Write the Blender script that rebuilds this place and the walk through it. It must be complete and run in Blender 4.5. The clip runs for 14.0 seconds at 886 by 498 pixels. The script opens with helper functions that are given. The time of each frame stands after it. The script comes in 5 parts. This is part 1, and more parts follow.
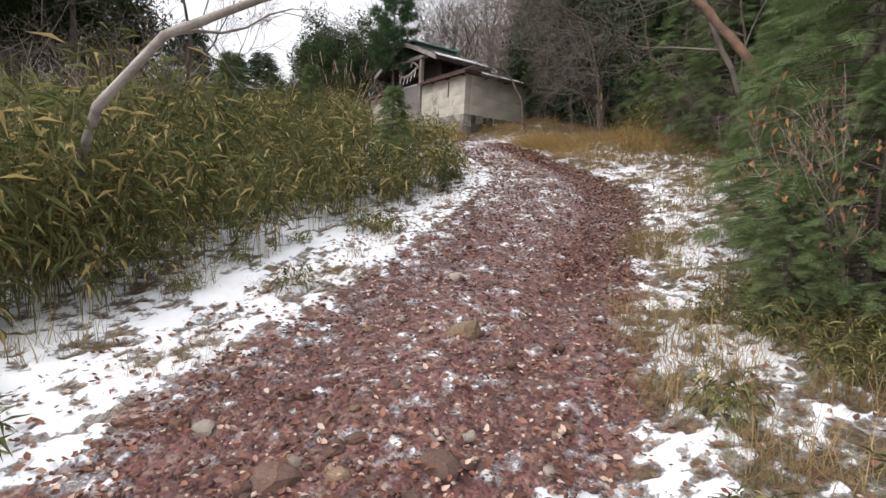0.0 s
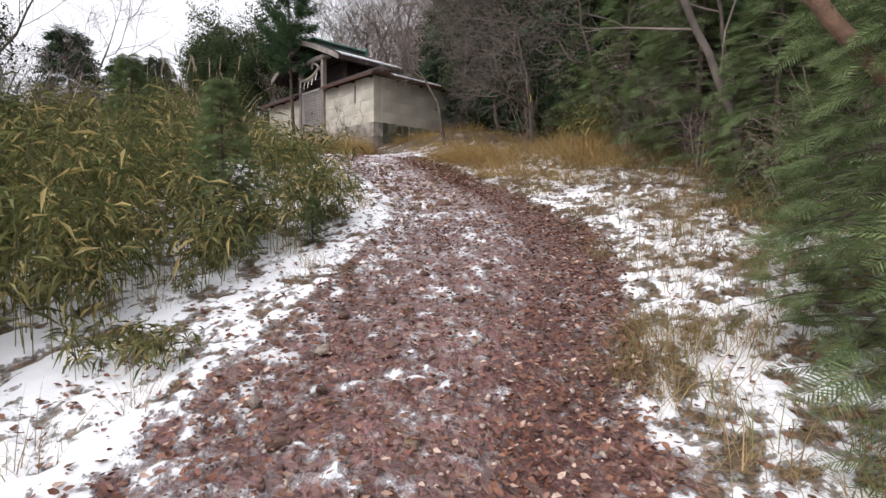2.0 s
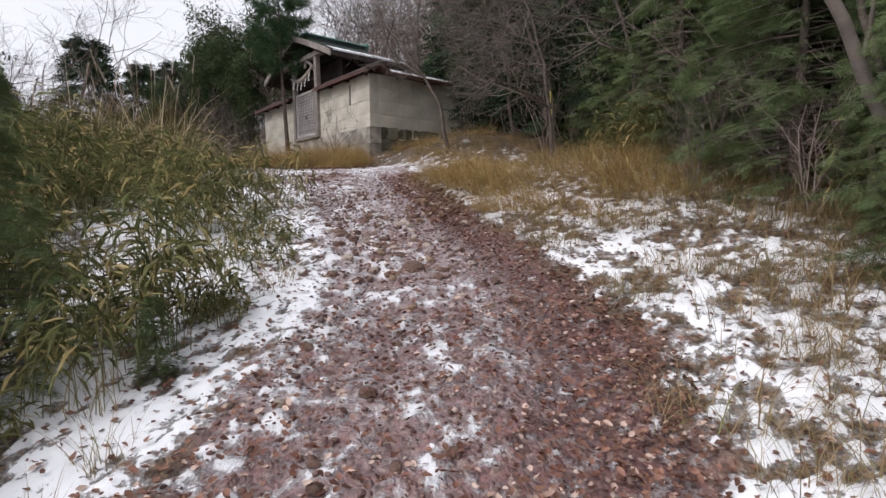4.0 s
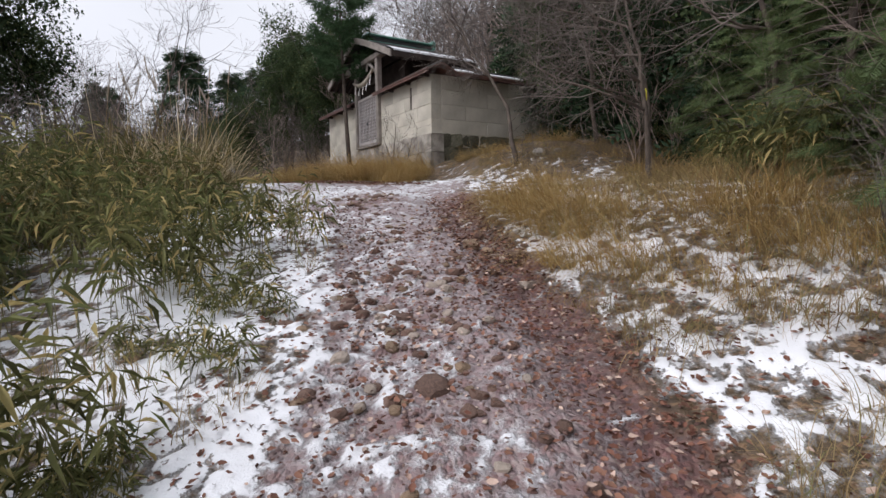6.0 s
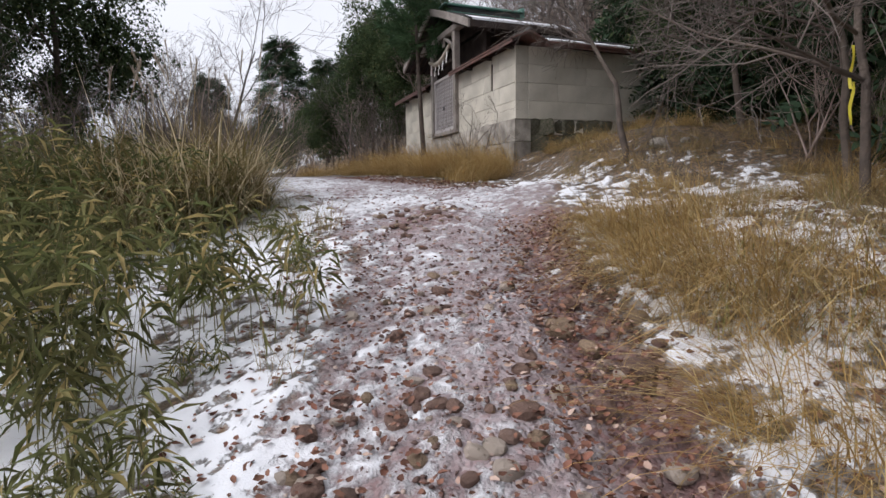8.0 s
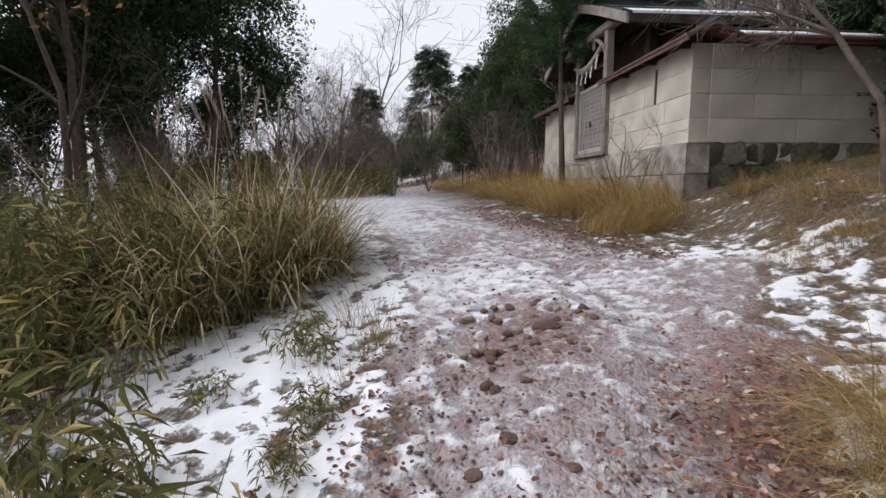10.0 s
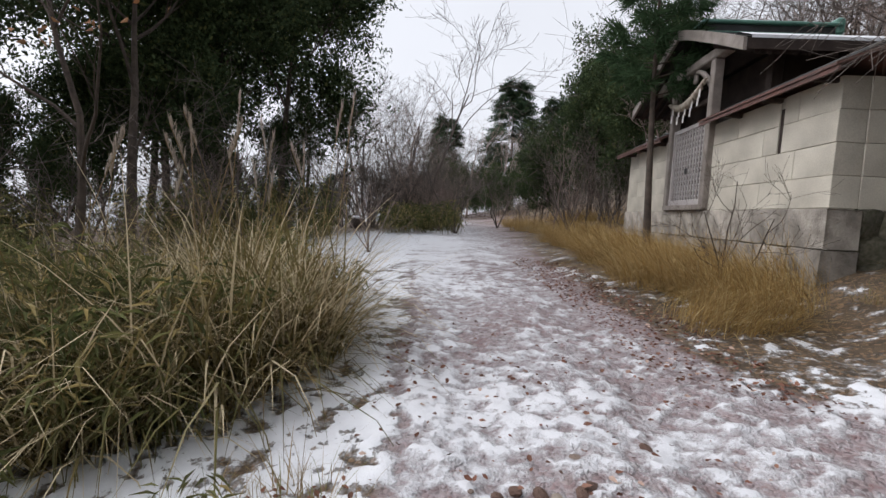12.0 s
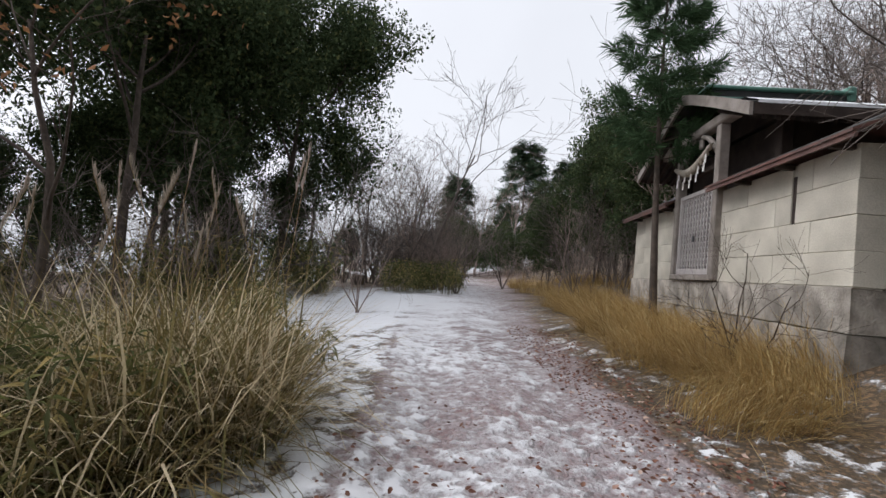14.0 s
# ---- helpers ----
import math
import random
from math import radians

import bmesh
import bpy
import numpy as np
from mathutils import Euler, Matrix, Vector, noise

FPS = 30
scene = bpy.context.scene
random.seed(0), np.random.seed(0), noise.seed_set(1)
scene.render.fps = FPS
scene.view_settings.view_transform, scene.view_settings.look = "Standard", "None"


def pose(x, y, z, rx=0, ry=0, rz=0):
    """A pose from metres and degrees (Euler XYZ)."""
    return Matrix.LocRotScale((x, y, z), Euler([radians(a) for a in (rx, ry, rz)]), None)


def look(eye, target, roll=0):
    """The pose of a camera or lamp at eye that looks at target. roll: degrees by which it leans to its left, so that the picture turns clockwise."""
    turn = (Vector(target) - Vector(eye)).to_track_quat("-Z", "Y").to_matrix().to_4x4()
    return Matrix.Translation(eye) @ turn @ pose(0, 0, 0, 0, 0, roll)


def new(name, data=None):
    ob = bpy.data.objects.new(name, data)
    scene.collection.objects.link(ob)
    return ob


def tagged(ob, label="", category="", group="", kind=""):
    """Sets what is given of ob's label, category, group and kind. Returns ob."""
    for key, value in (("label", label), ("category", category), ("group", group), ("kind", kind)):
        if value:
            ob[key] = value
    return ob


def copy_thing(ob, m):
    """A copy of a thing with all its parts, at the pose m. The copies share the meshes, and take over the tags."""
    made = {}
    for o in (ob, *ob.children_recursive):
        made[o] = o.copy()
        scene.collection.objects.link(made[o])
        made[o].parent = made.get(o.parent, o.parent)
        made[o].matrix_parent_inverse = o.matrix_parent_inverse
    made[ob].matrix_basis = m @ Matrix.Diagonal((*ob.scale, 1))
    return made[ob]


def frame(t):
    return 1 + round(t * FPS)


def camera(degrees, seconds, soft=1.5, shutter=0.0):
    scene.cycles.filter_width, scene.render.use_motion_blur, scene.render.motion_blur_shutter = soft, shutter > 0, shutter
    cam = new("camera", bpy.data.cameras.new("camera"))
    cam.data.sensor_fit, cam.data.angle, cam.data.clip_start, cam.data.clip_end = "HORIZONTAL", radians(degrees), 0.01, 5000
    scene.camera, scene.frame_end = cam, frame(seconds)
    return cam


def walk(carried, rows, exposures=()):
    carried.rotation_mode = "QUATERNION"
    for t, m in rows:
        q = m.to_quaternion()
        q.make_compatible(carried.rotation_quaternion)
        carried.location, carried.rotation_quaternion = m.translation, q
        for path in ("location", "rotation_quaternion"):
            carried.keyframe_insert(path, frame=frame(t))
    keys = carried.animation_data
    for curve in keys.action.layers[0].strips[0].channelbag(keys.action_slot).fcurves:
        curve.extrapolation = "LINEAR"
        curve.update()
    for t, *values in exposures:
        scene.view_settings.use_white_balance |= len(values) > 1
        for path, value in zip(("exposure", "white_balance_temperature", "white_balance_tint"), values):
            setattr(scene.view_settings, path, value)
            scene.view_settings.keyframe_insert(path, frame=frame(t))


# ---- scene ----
cam = camera(83.9, 14.0)
METRES, EYE, TILT, LEAN, TURN = 12.5, 1.45, -6.0, -2.8, 0.0
ROWS = [
    (0.0, 0.0, 0.0, 0.0, 0.0, 0.0, 0.0),
    (0.5, 0.0049, 0.0526, 0.0128, -4.35, 0.97, 1.34),
    (1.0, 0.0103, 0.1021, 0.0266, -7.12, 0.66, 2.23),
    (1.5, 0.0279, 0.1484, 0.0386, -8.46, 0.8, 2.19),
    (2.0, 0.0445, 0.1923, 0.0521, -7.87, 0.64, 3.03),
    (4.5, 0.1153, 0.3759, 0.1193, -2.39, 0.31, 4.5),
    (5.0, 0.121, 0.4034, 0.127, 0.94, 1.65, 3.97),
    (5.5, 0.1237, 0.432, 0.1387, 1.39, 0.64, 3.41),
    (6.0, 0.1332, 0.4609, 0.153, 4.14, 0.5, 3.29),
    (6.5, 0.1309, 0.492, 0.1652, 5.85, 0.28, 3.0),
    (7.0, 0.1373, 0.5266, 0.1767, 7.37, -0.12, 2.9),
    (7.5, 0.1324, 0.5677, 0.1875, 9.88, -1.02, 2.59),
    (8.0, 0.1338, 0.6102, 0.1987, 14.49, -1.2, 2.37),
    (8.5, 0.1293, 0.6511, 0.2128, 21.02, -0.82, 1.75),
    (11.0, 0.0952, 0.8152, 0.2833, 35.13, 0.3, -2.42),
    (11.5, 0.0863, 0.8395, 0.2887, 37.93, 1.75, -3.87),
    (12.0, 0.0744, 0.8647, 0.3021, 39.46, 2.19, -5.01),
    (12.5, 0.0708, 0.8914, 0.3081, 41.62, 1.77, -4.55),
    (13.0, 0.0708, 0.9052, 0.3155, 41.96, 3.68, -6.24),
    (13.5, 0.0698, 0.9096, 0.3164, 41.05, 6.08, -6.91),
    (14.0, 0.0701, 0.9116, 0.3163, 40.66, 8.63, -7.0),
]
walk(cam, [(t, pose(0, 0, EYE, TILT, LEAN, TURN) @ pose(METRES * x, METRES * y, METRES * z, 90 + pitch, roll, yaw)) for t, x, y, z, yaw, pitch, roll in ROWS],
     [(0, 1.04, 6450, 12), (2, 1.06, 6400, 14), (5, 0.70, 6250, 14), (8, 0.80, 6200, 14), (11, 0.70, 6250, 13), (14, 0.72, 6250, 12)])

# ---------------------------------------------------------------- world, sun
world = bpy.data.worlds.new("world")
scene.world = world
world.use_nodes = True
wn, wl = world.node_tree.nodes, world.node_tree.links
wn.clear()
sky = wn.new("ShaderNodeTexSky")
sky.sky_type, sky.sun_disc = "NISHITA", False
sky.sun_elevation, sky.sun_rotation, sky.dust_density, sky.air_density = radians(44), radians(-118), 4.0, 1.0
pale = wn.new("ShaderNodeHueSaturation")
pale.inputs["Saturation"].default_value = 0.12
cloud = wn.new("ShaderNodeTexNoise")
cloud.inputs["Scale"].default_value, cloud.inputs["Detail"].default_value = 2.2, 4
cr = wn.new("ShaderNodeMapRange")
cr.inputs["To Min"].default_value, cr.inputs["To Max"].default_value = 4.3, 5.6
veil = wn.new("ShaderNodeMix")
veil.data_type = "RGBA"
veil.inputs["Factor"].default_value = 0.75
tint = wn.new("ShaderNodeMix")
tint.data_type, tint.blend_type = "RGBA", "MULTIPLY"
tint.inputs["Factor"].default_value = 1.0
tint.inputs["B"].default_value = (0.965, 0.985, 1.02, 1)
bg = wn.new("ShaderNodeBackground")
bg.inputs["Strength"].default_value = 0.12
wo = wn.new("ShaderNodeOutputWorld")
wl.new(sky.outputs[0], pale.inputs["Color"])
wl.new(cloud.outputs[0], cr.inputs["Value"])
wl.new(cr.outputs[0], tint.inputs["A"])
wl.new(pale.outputs[0], veil.inputs["A"])
wl.new(tint.outputs["Result"], veil.inputs["B"])
wl.new(veil.outputs["Result"], bg.inputs["Color"])
wl.new(bg.outputs[0], wo.inputs[0])
sun = new("sun", bpy.data.lights.new("sun", "SUN"))
sun.data.energy, sun.data.angle, sun.data.color = 1.5, radians(70), (1.0, 0.97, 0.93)
sun.matrix_world = look((0, 0, 60), (38, 20, 18))

# ---------------------------------------------------------------- materials
MATS = {}


def material(name, base, rough=0.8, second=None, scale=6.0, fine=60.0, bump=0.3, metal=0.0, vary=0.25, third=None, mottle=2.5, depth=0.01, sheen=0.0, per="island", spread=0.0, spec=0.4, thin=0.0):
    """Noise-mottled surface: two scales of colour, fine relief, and piece-to-piece variation."""
    m = bpy.data.materials.new(name)
    m.use_nodes = True
    n, l = m.node_tree.nodes, m.node_tree.links
    p = n["Principled BSDF"]
    p.inputs["Metallic"].default_value = metal
    p.inputs["Specular IOR Level"].default_value = spec
    co = n.new("ShaderNodeTexCoord")
    a = n.new("ShaderNodeTexNoise")
    a.inputs["Scale"].default_value, a.inputs["Detail"].default_value = scale, 5
    f = n.new("ShaderNodeTexNoise")
    f.inputs["Scale"].default_value, f.inputs["Detail"].default_value = fine, 4
    l.new(co.outputs["Object"], a.inputs["Vector"])
    l.new(co.outputs["Object"], f.inputs["Vector"])
    second = second or tuple(c * 0.6 for c in base)
    ramp = n.new("ShaderNodeMapRange")
    ramp.inputs["From Min"].default_value, ramp.inputs["From Max"].default_value = 0.35, 0.65
    l.new(a.outputs["Fac"], ramp.inputs["Value"])
    mix = n.new("ShaderNodeMix")
    mix.data_type = "RGBA"
    mix.inputs["A"].default_value, mix.inputs["B"].default_value = (*base, 1), (*second, 1)
    l.new(ramp.outputs[0], mix.inputs["Factor"])
    colour = mix.outputs["Result"]
    if per == "island":
        rnd = n.new("ShaderNodeNewGeometry").outputs["Random Per Island"]
    else:
        rnd = n.new("ShaderNodeObjectInfo").outputs["Random"]
    if third:
        mx = n.new("ShaderNodeMix")
        mx.data_type = "RGBA"
        mx.inputs["B"].default_value = (*third, 1)
        st = n.new("ShaderNodeMapRange")
        st.inputs["From Min"].default_value, st.inputs["From Max"].default_value = 1 - spread - 0.04, 1 - spread + 0.04
        l.new(rnd, st.inputs["Value"])
        l.new(st.outputs[0], mx.inputs["Factor"])
        l.new(colour, mx.inputs["A"])
        colour = mx.outputs["Result"]
    hs = n.new("ShaderNodeHueSaturation")
    val = n.new("ShaderNodeMapRange")
    val.inputs["To Min"].default_value, val.inputs["To Max"].default_value = 1 - vary, 1 + vary
    l.new(rnd, val.inputs["Value"])
    fm = n.new("ShaderNodeMath")
    fm.operation = "MULTIPLY_ADD"
    l.new(f.outputs["Fac"], fm.inputs[0])
    fm.inputs[1].default_value, fm.inputs[2].default_value = 0.5, 0.75
    vm = n.new("ShaderNodeMath")
    vm.operation = "MULTIPLY"
    l.new(val.outputs[0], vm.inputs[0])
    l.new(fm.outputs[0], vm.inputs[1])
    l.new(vm.outputs[0], hs.inputs["Value"])
    l.new(colour, hs.inputs["Color"])
    l.new(hs.outputs[0], p.inputs["Base Color"])
    rr = n.new("ShaderNodeMapRange")
    rr.inputs["To Min"].default_value, rr.inputs["To Max"].default_value = max(rough - 0.15, 0.05), min(rough + 0.1, 1)
    l.new(f.outputs["Fac"], rr.inputs["Value"])
    l.new(rr.outputs[0], p.inputs["Roughness"])
    if bump:
        b = n.new("ShaderNodeBump")
        b.inputs["Strength"].default_value, b.inputs["Distance"].default_value = bump, depth
        l.new(f.outputs["Fac"], b.inputs["Height"])
        l.new(b.outputs[0], p.inputs["Normal"])
    if thin:
        tr = n.new("ShaderNodeBsdfTranslucent")
        both = n.new("ShaderNodeMixShader")
        both.inputs[0].default_value = thin
        l.new(hs.outputs[0], tr.inputs["Color"])
        l.new(p.outputs[0], both.inputs[1])
        l.new(tr.outputs[0], both.inputs[2])
        l.new(both.outputs[0], n["Material Output"].inputs["Surface"])
    MATS[name] = m
    return m


def ground_material():
    """Red gravel, forest litter, trodden ice and snow, laid out by the ground's own snow, trail and ice values."""
    m = bpy.data.materials.new("snowy_ground")
    m.use_nodes = True
    n, l = m.node_tree.nodes, m.node_tree.links
    p = n["Principled BSDF"]
    co = n.new("ShaderNodeTexCoord")

    def noise_at(scale, detail=5, rough=0.55):
        t = n.new("ShaderNodeTexNoise")
        t.inputs["Scale"].default_value, t.inputs["Detail"].default_value, t.inputs["Roughness"].default_value = scale, detail, rough
        l.new(co.outputs["Object"], t.inputs["Vector"])
        return t

    def rng(src, a, b, c=0.0, d=1.0):
        r = n.new("ShaderNodeMapRange")
        r.inputs["From Min"].default_value, r.inputs["From Max"].default_value = a, b
        r.inputs["To Min"].default_value, r.inputs["To Max"].default_value = c, d
        l.new(src, r.inputs["Value"])
        return r.outputs[0]

    def mix(fac, a, b):
        x = n.new("ShaderNodeMix")
        x.data_type = "RGBA"
        for key, v in (("A", a), ("B", b)):
            if isinstance(v, tuple):
                x.inputs[key].default_value = (*v, 1)
            else:
                l.new(v, x.inputs[key])
        if isinstance(fac, float):
            x.inputs["Factor"].default_value = fac
        else:
            l.new(fac, x.inputs["Factor"])
        return x.outputs["Result"]

    def attr(name):
        a = n.new("ShaderNodeAttribute")
        a.attribute_name = name
        return a.outputs["Fac"]

    def math_(op, a, b):
        x = n.new("ShaderNodeMath")
        x.operation = op
        for i, v in enumerate((a, b)):
            if isinstance(v, float):
                x.inputs[i].default_value = v
            else:
                l.new(v, x.inputs[i])
        return x.outputs[0]

    big, mid, grit = noise_at(1.1), noise_at(9.0), noise_at(95.0, 3)
    chips = n.new("ShaderNodeTexVoronoi")
    chips.inputs["Scale"].default_value = 34.0
    warp = n.new("ShaderNodeVectorMath")
    warp.operation = "MULTIPLY_ADD"
    l.new(mid.outputs["Color"], warp.inputs[0])
    warp.inputs[1].default_value = (0.09, 0.09, 0.09)
    l.new(co.outputs["Object"], warp.inputs[2])
    l.new(warp.outputs[0], chips.inputs["Vector"])
    sep = n.new("ShaderNodeSeparateColor")
    l.new(chips.outputs["Color"], sep.inputs[0])
    gravel = mix(rng(sep.outputs[0], 0.2, 0.8), (0.085, 0.033, 0.030), (0.205, 0.088, 0.078))
    gravel = mix(rng(sep.outputs[1], 0.72, 0.95), gravel, (0.28, 0.19, 0.15))
    gravel = mix(rng(mid.outputs["Fac"], 0.45, 0.75), gravel, (0.075, 0.040, 0.034))
    litter = mix(rng(mid.outputs["Fac"], 0.35, 0.65), (0.105, 0.072, 0.042), (0.048, 0.036, 0.024))
    litter = mix(rng(sep.outputs[2], 0.65, 0.9), litter, (0.20, 0.125, 0.07))
    soil = mix(attr("trail"), litter, gravel)
    icy = mix(rng(mid.outputs["Fac"], 0.3, 0.7), (0.27, 0.225, 0.23), (0.48, 0.44, 0.455))
    icef = math_("MULTIPLY", attr("ice"), rng(big.outputs["Fac"], 0.3, 0.62, 0.55, 1.0))
    icef = math_("MULTIPLY", icef, rng(sep.outputs[1], 0.1, 0.6, 0.6, 1.0))
    soil = mix(icef, soil, icy)
    jag = math_("ADD", attr("snow"), math_("MULTIPLY", math_("SUBTRACT", mid.outputs["Fac"], 0.5), 0.6))
    jag = math_("ADD", jag, math_("MULTIPLY", math_("SUBTRACT", grit.outputs["Fac"], 0.5), 0.22))
    jag = math_("ADD", jag, math_("MULTIPLY", math_("SUBTRACT", noise_at(30.0, 4).outputs["Fac"], 0.5), 0.5))
    dust = math_("MULTIPLY", rng(jag, 0.33, 0.46), 0.30)
    cover = math_("MAXIMUM", rng(jag, 0.455, 0.52), dust)
    film = math_("MULTIPLY", rng(jag, 0.34, 0.62), 0.88)
    cover = math_("ADD", math_("MULTIPLY", cover, math_("SUBTRACT", 1.0, attr("ice"))), math_("MULTIPLY", film, attr("ice")))
    white = mix(rng(mid.outputs["Fac"], 0.3, 0.8), (0.80, 0.81, 0.84), (0.70, 0.71, 0.74))
    l.new(mix(cover, soil, white), p.inputs["Base Color"])
    wet = math_("SUBTRACT", rng(big.outputs["Fac"], 0.3, 0.7, 0.92, 0.6), math_("MULTIPLY", icef, 0.3))
    rough = n.new("ShaderNodeMix")
    l.new(cover, rough.inputs["Factor"])
    l.new(wet, rough.inputs["A"])
    rough.inputs["B"].default_value = 0.75
    l.new(rough.outputs["Result"], p.inputs["Roughness"])
    h = math_("ADD", math_("MULTIPLY", rng(chips.outputs["Distance"], 0.0, 0.6, 1.0, 0.0), math_("SUBTRACT", 1.0, cover)), math_("MULTIPLY", cover, 1.6))
    h = math_("ADD", h, math_("MULTIPLY", grit.outputs["Fac"], 0.35))
    b = n.new("ShaderNodeBump")
    b.inputs["Strength"].default_value, b.inputs["Distance"].default_value = 0.8, 0.016
    l.new(h, b.inputs["Height"])
    l.new(b.outputs[0], p.inputs["Normal"])
    return m


GROUND = ground_material()
material("bamboo_leaf", (0.120, 0.142, 0.052), 0.65, (0.205, 0.19, 0.078), 1.3, 40, 0.1, vary=0.55, third=(0.34, 0.27, 0.12), spread=0.15, spec=0.15, thin=0.35)
material("bamboo_stem", (0.20, 0.17, 0.07), 0.6, (0.13, 0.13, 0.05), 5, 80, 0.1, vary=0.3)
material("gold_grass", (0.44, 0.29, 0.105), 0.75, (0.33, 0.215, 0.09), 1.5, 50, 0.1, vary=0.35, third=(0.46, 0.36, 0.18), spread=0.25, spec=0.15, thin=0.3)
material("straw_grass", (0.36, 0.265, 0.14), 0.8, (0.24, 0.165, 0.08), 1.5, 50, 0.1, vary=0.4, third=(0.16, 0.16, 0.06), spread=0.15, spec=0.15, thin=0.25)
material("pampas_grass", (0.27, 0.195, 0.085), 0.7, (0.125, 0.12, 0.042), 1.0, 50, 0.1, vary=0.4, third=(0.50, 0.42, 0.28), spread=0.4, spec=0.15, thin=0.3)
material("plume", (0.46, 0.40, 0.32), 0.9, (0.36, 0.30, 0.24), 20, 120, 0.2, thin=0.3)
material("needles", (0.150, 0.200, 0.088), 0.85, (0.10, 0.142, 0.064), 0.9, 30, 0.0, vary=0.4, third=(0.10, 0.115, 0.04), spread=0.12, spec=0.15, thin=0.3)
material("dark_needles", (0.056, 0.088, 0.050), 0.95, (0.038, 0.062, 0.037), 0.7, 30, 0.0, vary=0.4, third=(0.055, 0.07, 0.03), spread=0.1, spec=0.03, thin=0.15)
material("young_needles", (0.075, 0.125, 0.062), 0.95, (0.052, 0.09, 0.046), 0.9, 30, 0.0, vary=0.35, spec=0.03, thin=0.25)
material("broad_leaves", (0.050, 0.074, 0.038), 0.95, (0.072, 0.098, 0.044), 0.7, 30, 0.0, vary=0.4, third=(0.09, 0.10, 0.04), spread=0.08, spec=0.03, thin=0.2)
material("red_leaves", (0.24, 0.11, 0.05), 0.7, (0.32, 0.17, 0.07), 2, 60, 0.1, vary=0.4, thin=0.3)
material("dead_leaves", (0.155, 0.068, 0.048), 0.85, (0.215, 0.115, 0.080), 3, 70, 0.2, vary=0.5, third=(0.34, 0.25, 0.205), spread=0.12, spec=0.15)
material("bark", (0.115, 0.090, 0.072), 0.9, (0.065, 0.050, 0.042), 7, 45, 0.8, vary=0.2, depth=0.02)
material("grey_twig", (0.175, 0.148, 0.132), 0.85, (0.105, 0.088, 0.078), 5, 60, 0.4, vary=0.3, spec=0.15)
material("brown_twig", (0.31, 0.245, 0.215), 0.85, (0.21, 0.16, 0.14), 5, 60, 0.3, vary=0.3, spec=0.15)
material("pale_bark", (0.33, 0.30, 0.27), 0.85, (0.19, 0.165, 0.145), 9, 60, 0.6, vary=0.2)
material("red_bark", (0.21, 0.125, 0.085), 0.9, (0.12, 0.075, 0.055), 9, 50, 0.8, vary=0.2)
material("stone_block", (0.57, 0.535, 0.455), 0.9, (0.41, 0.38, 0.32), 1.6, 70, 0.5, vary=0.04, depth=0.006, per="object")
material("base_stone", (0.45, 0.41, 0.36), 0.92, (0.20, 0.18, 0.155), 4.0, 40, 0.9, vary=0.25, depth=0.015, per="object")
material("mossy_stone", (0.17, 0.155, 0.12), 0.95, (0.085, 0.085, 0.05), 4.0, 30, 0.9, vary=0.25, depth=0.02, per="object")
material("path_stone", (0.20, 0.125, 0.095), 0.85, (0.12, 0.072, 0.058), 9.0, 90, 0.7, vary=0.3, depth=0.006, third=(0.30, 0.25, 0.21), spread=0.25, per="object")
material("tan_stone", (0.30, 0.215, 0.14), 0.85, (0.19, 0.13, 0.09), 9.0, 90, 0.7, vary=0.25, depth=0.006, per="object")
material("pebbles", (0.20, 0.12, 0.10), 0.8, (0.12, 0.066, 0.056), 12.0, 120, 0.4, vary=0.45, depth=0.004, third=(0.33, 0.26, 0.22), spread=0.2)
material("mortar", (0.46, 0.43, 0.37), 0.95, (0.36, 0.335, 0.29), 8, 80, 0.5)
material("old_wood", (0.30, 0.265, 0.24), 0.85, (0.19, 0.165, 0.145), 4, 70, 0.5, vary=0.15)
# dark timber, its base colour lowered further to hold the shade under the eaves
material("dark_shaded_wood", (0.060, 0.046, 0.040), 0.85, (0.036, 0.028, 0.025), 4, 60, 0.5, vary=0.15, spec=0.15)
material("red_brown_roof", (0.155, 0.075, 0.06), 0.6, (0.10, 0.055, 0.048), 5, 60, 0.3, vary=0.12)
material("lattice_wood", (0.46, 0.43, 0.42), 0.85, (0.36, 0.33, 0.32), 6, 80, 0.4, vary=0.12)
material("copper", (0.17, 0.33, 0.27), 0.6, (0.11, 0.22, 0.18), 4, 50, 0.2, vary=0.08)
material("dark_metal", (0.06, 0.06, 0.062), 0.5, (0.04, 0.04, 0.04), 6, 50, 0.2)
material("dark_roof", (0.055, 0.052, 0.05), 0.95, (0.035, 0.033, 0.033), 5, 40, 0.5, spec=0.15)
material("snow", (0.80, 0.81, 0.84), 0.7, (0.74, 0.75, 0.79), 4, 50, 0.4, vary=0.03, depth=0.01)
material("rope_straw", (0.46, 0.42, 0.35), 0.9, (0.34, 0.30, 0.25), 10, 90, 0.6)
material("paper", (0.70, 0.69, 0.66), 0.8, (0.6, 0.59, 0.56), 6, 60, 0.1)
material("yellow_tape", (0.62, 0.54, 0.05), 0.6, (0.45, 0.38, 0.04), 6, 60, 0.1)


# ---------------------------------------------------------------- numeric helpers
def hash2(ix, iy, seed):
    h = (ix.astype(np.int64) * 374761393 + iy.astype(np.int64) * 668265263 + seed * 974711) & 0x7FFFFFFF
    h = ((h ^ (h >> 13)) * 1274126177) & 0x7FFFFFFF
    return ((h ^ (h >> 16)) & 0xFFFF) / 65535.0


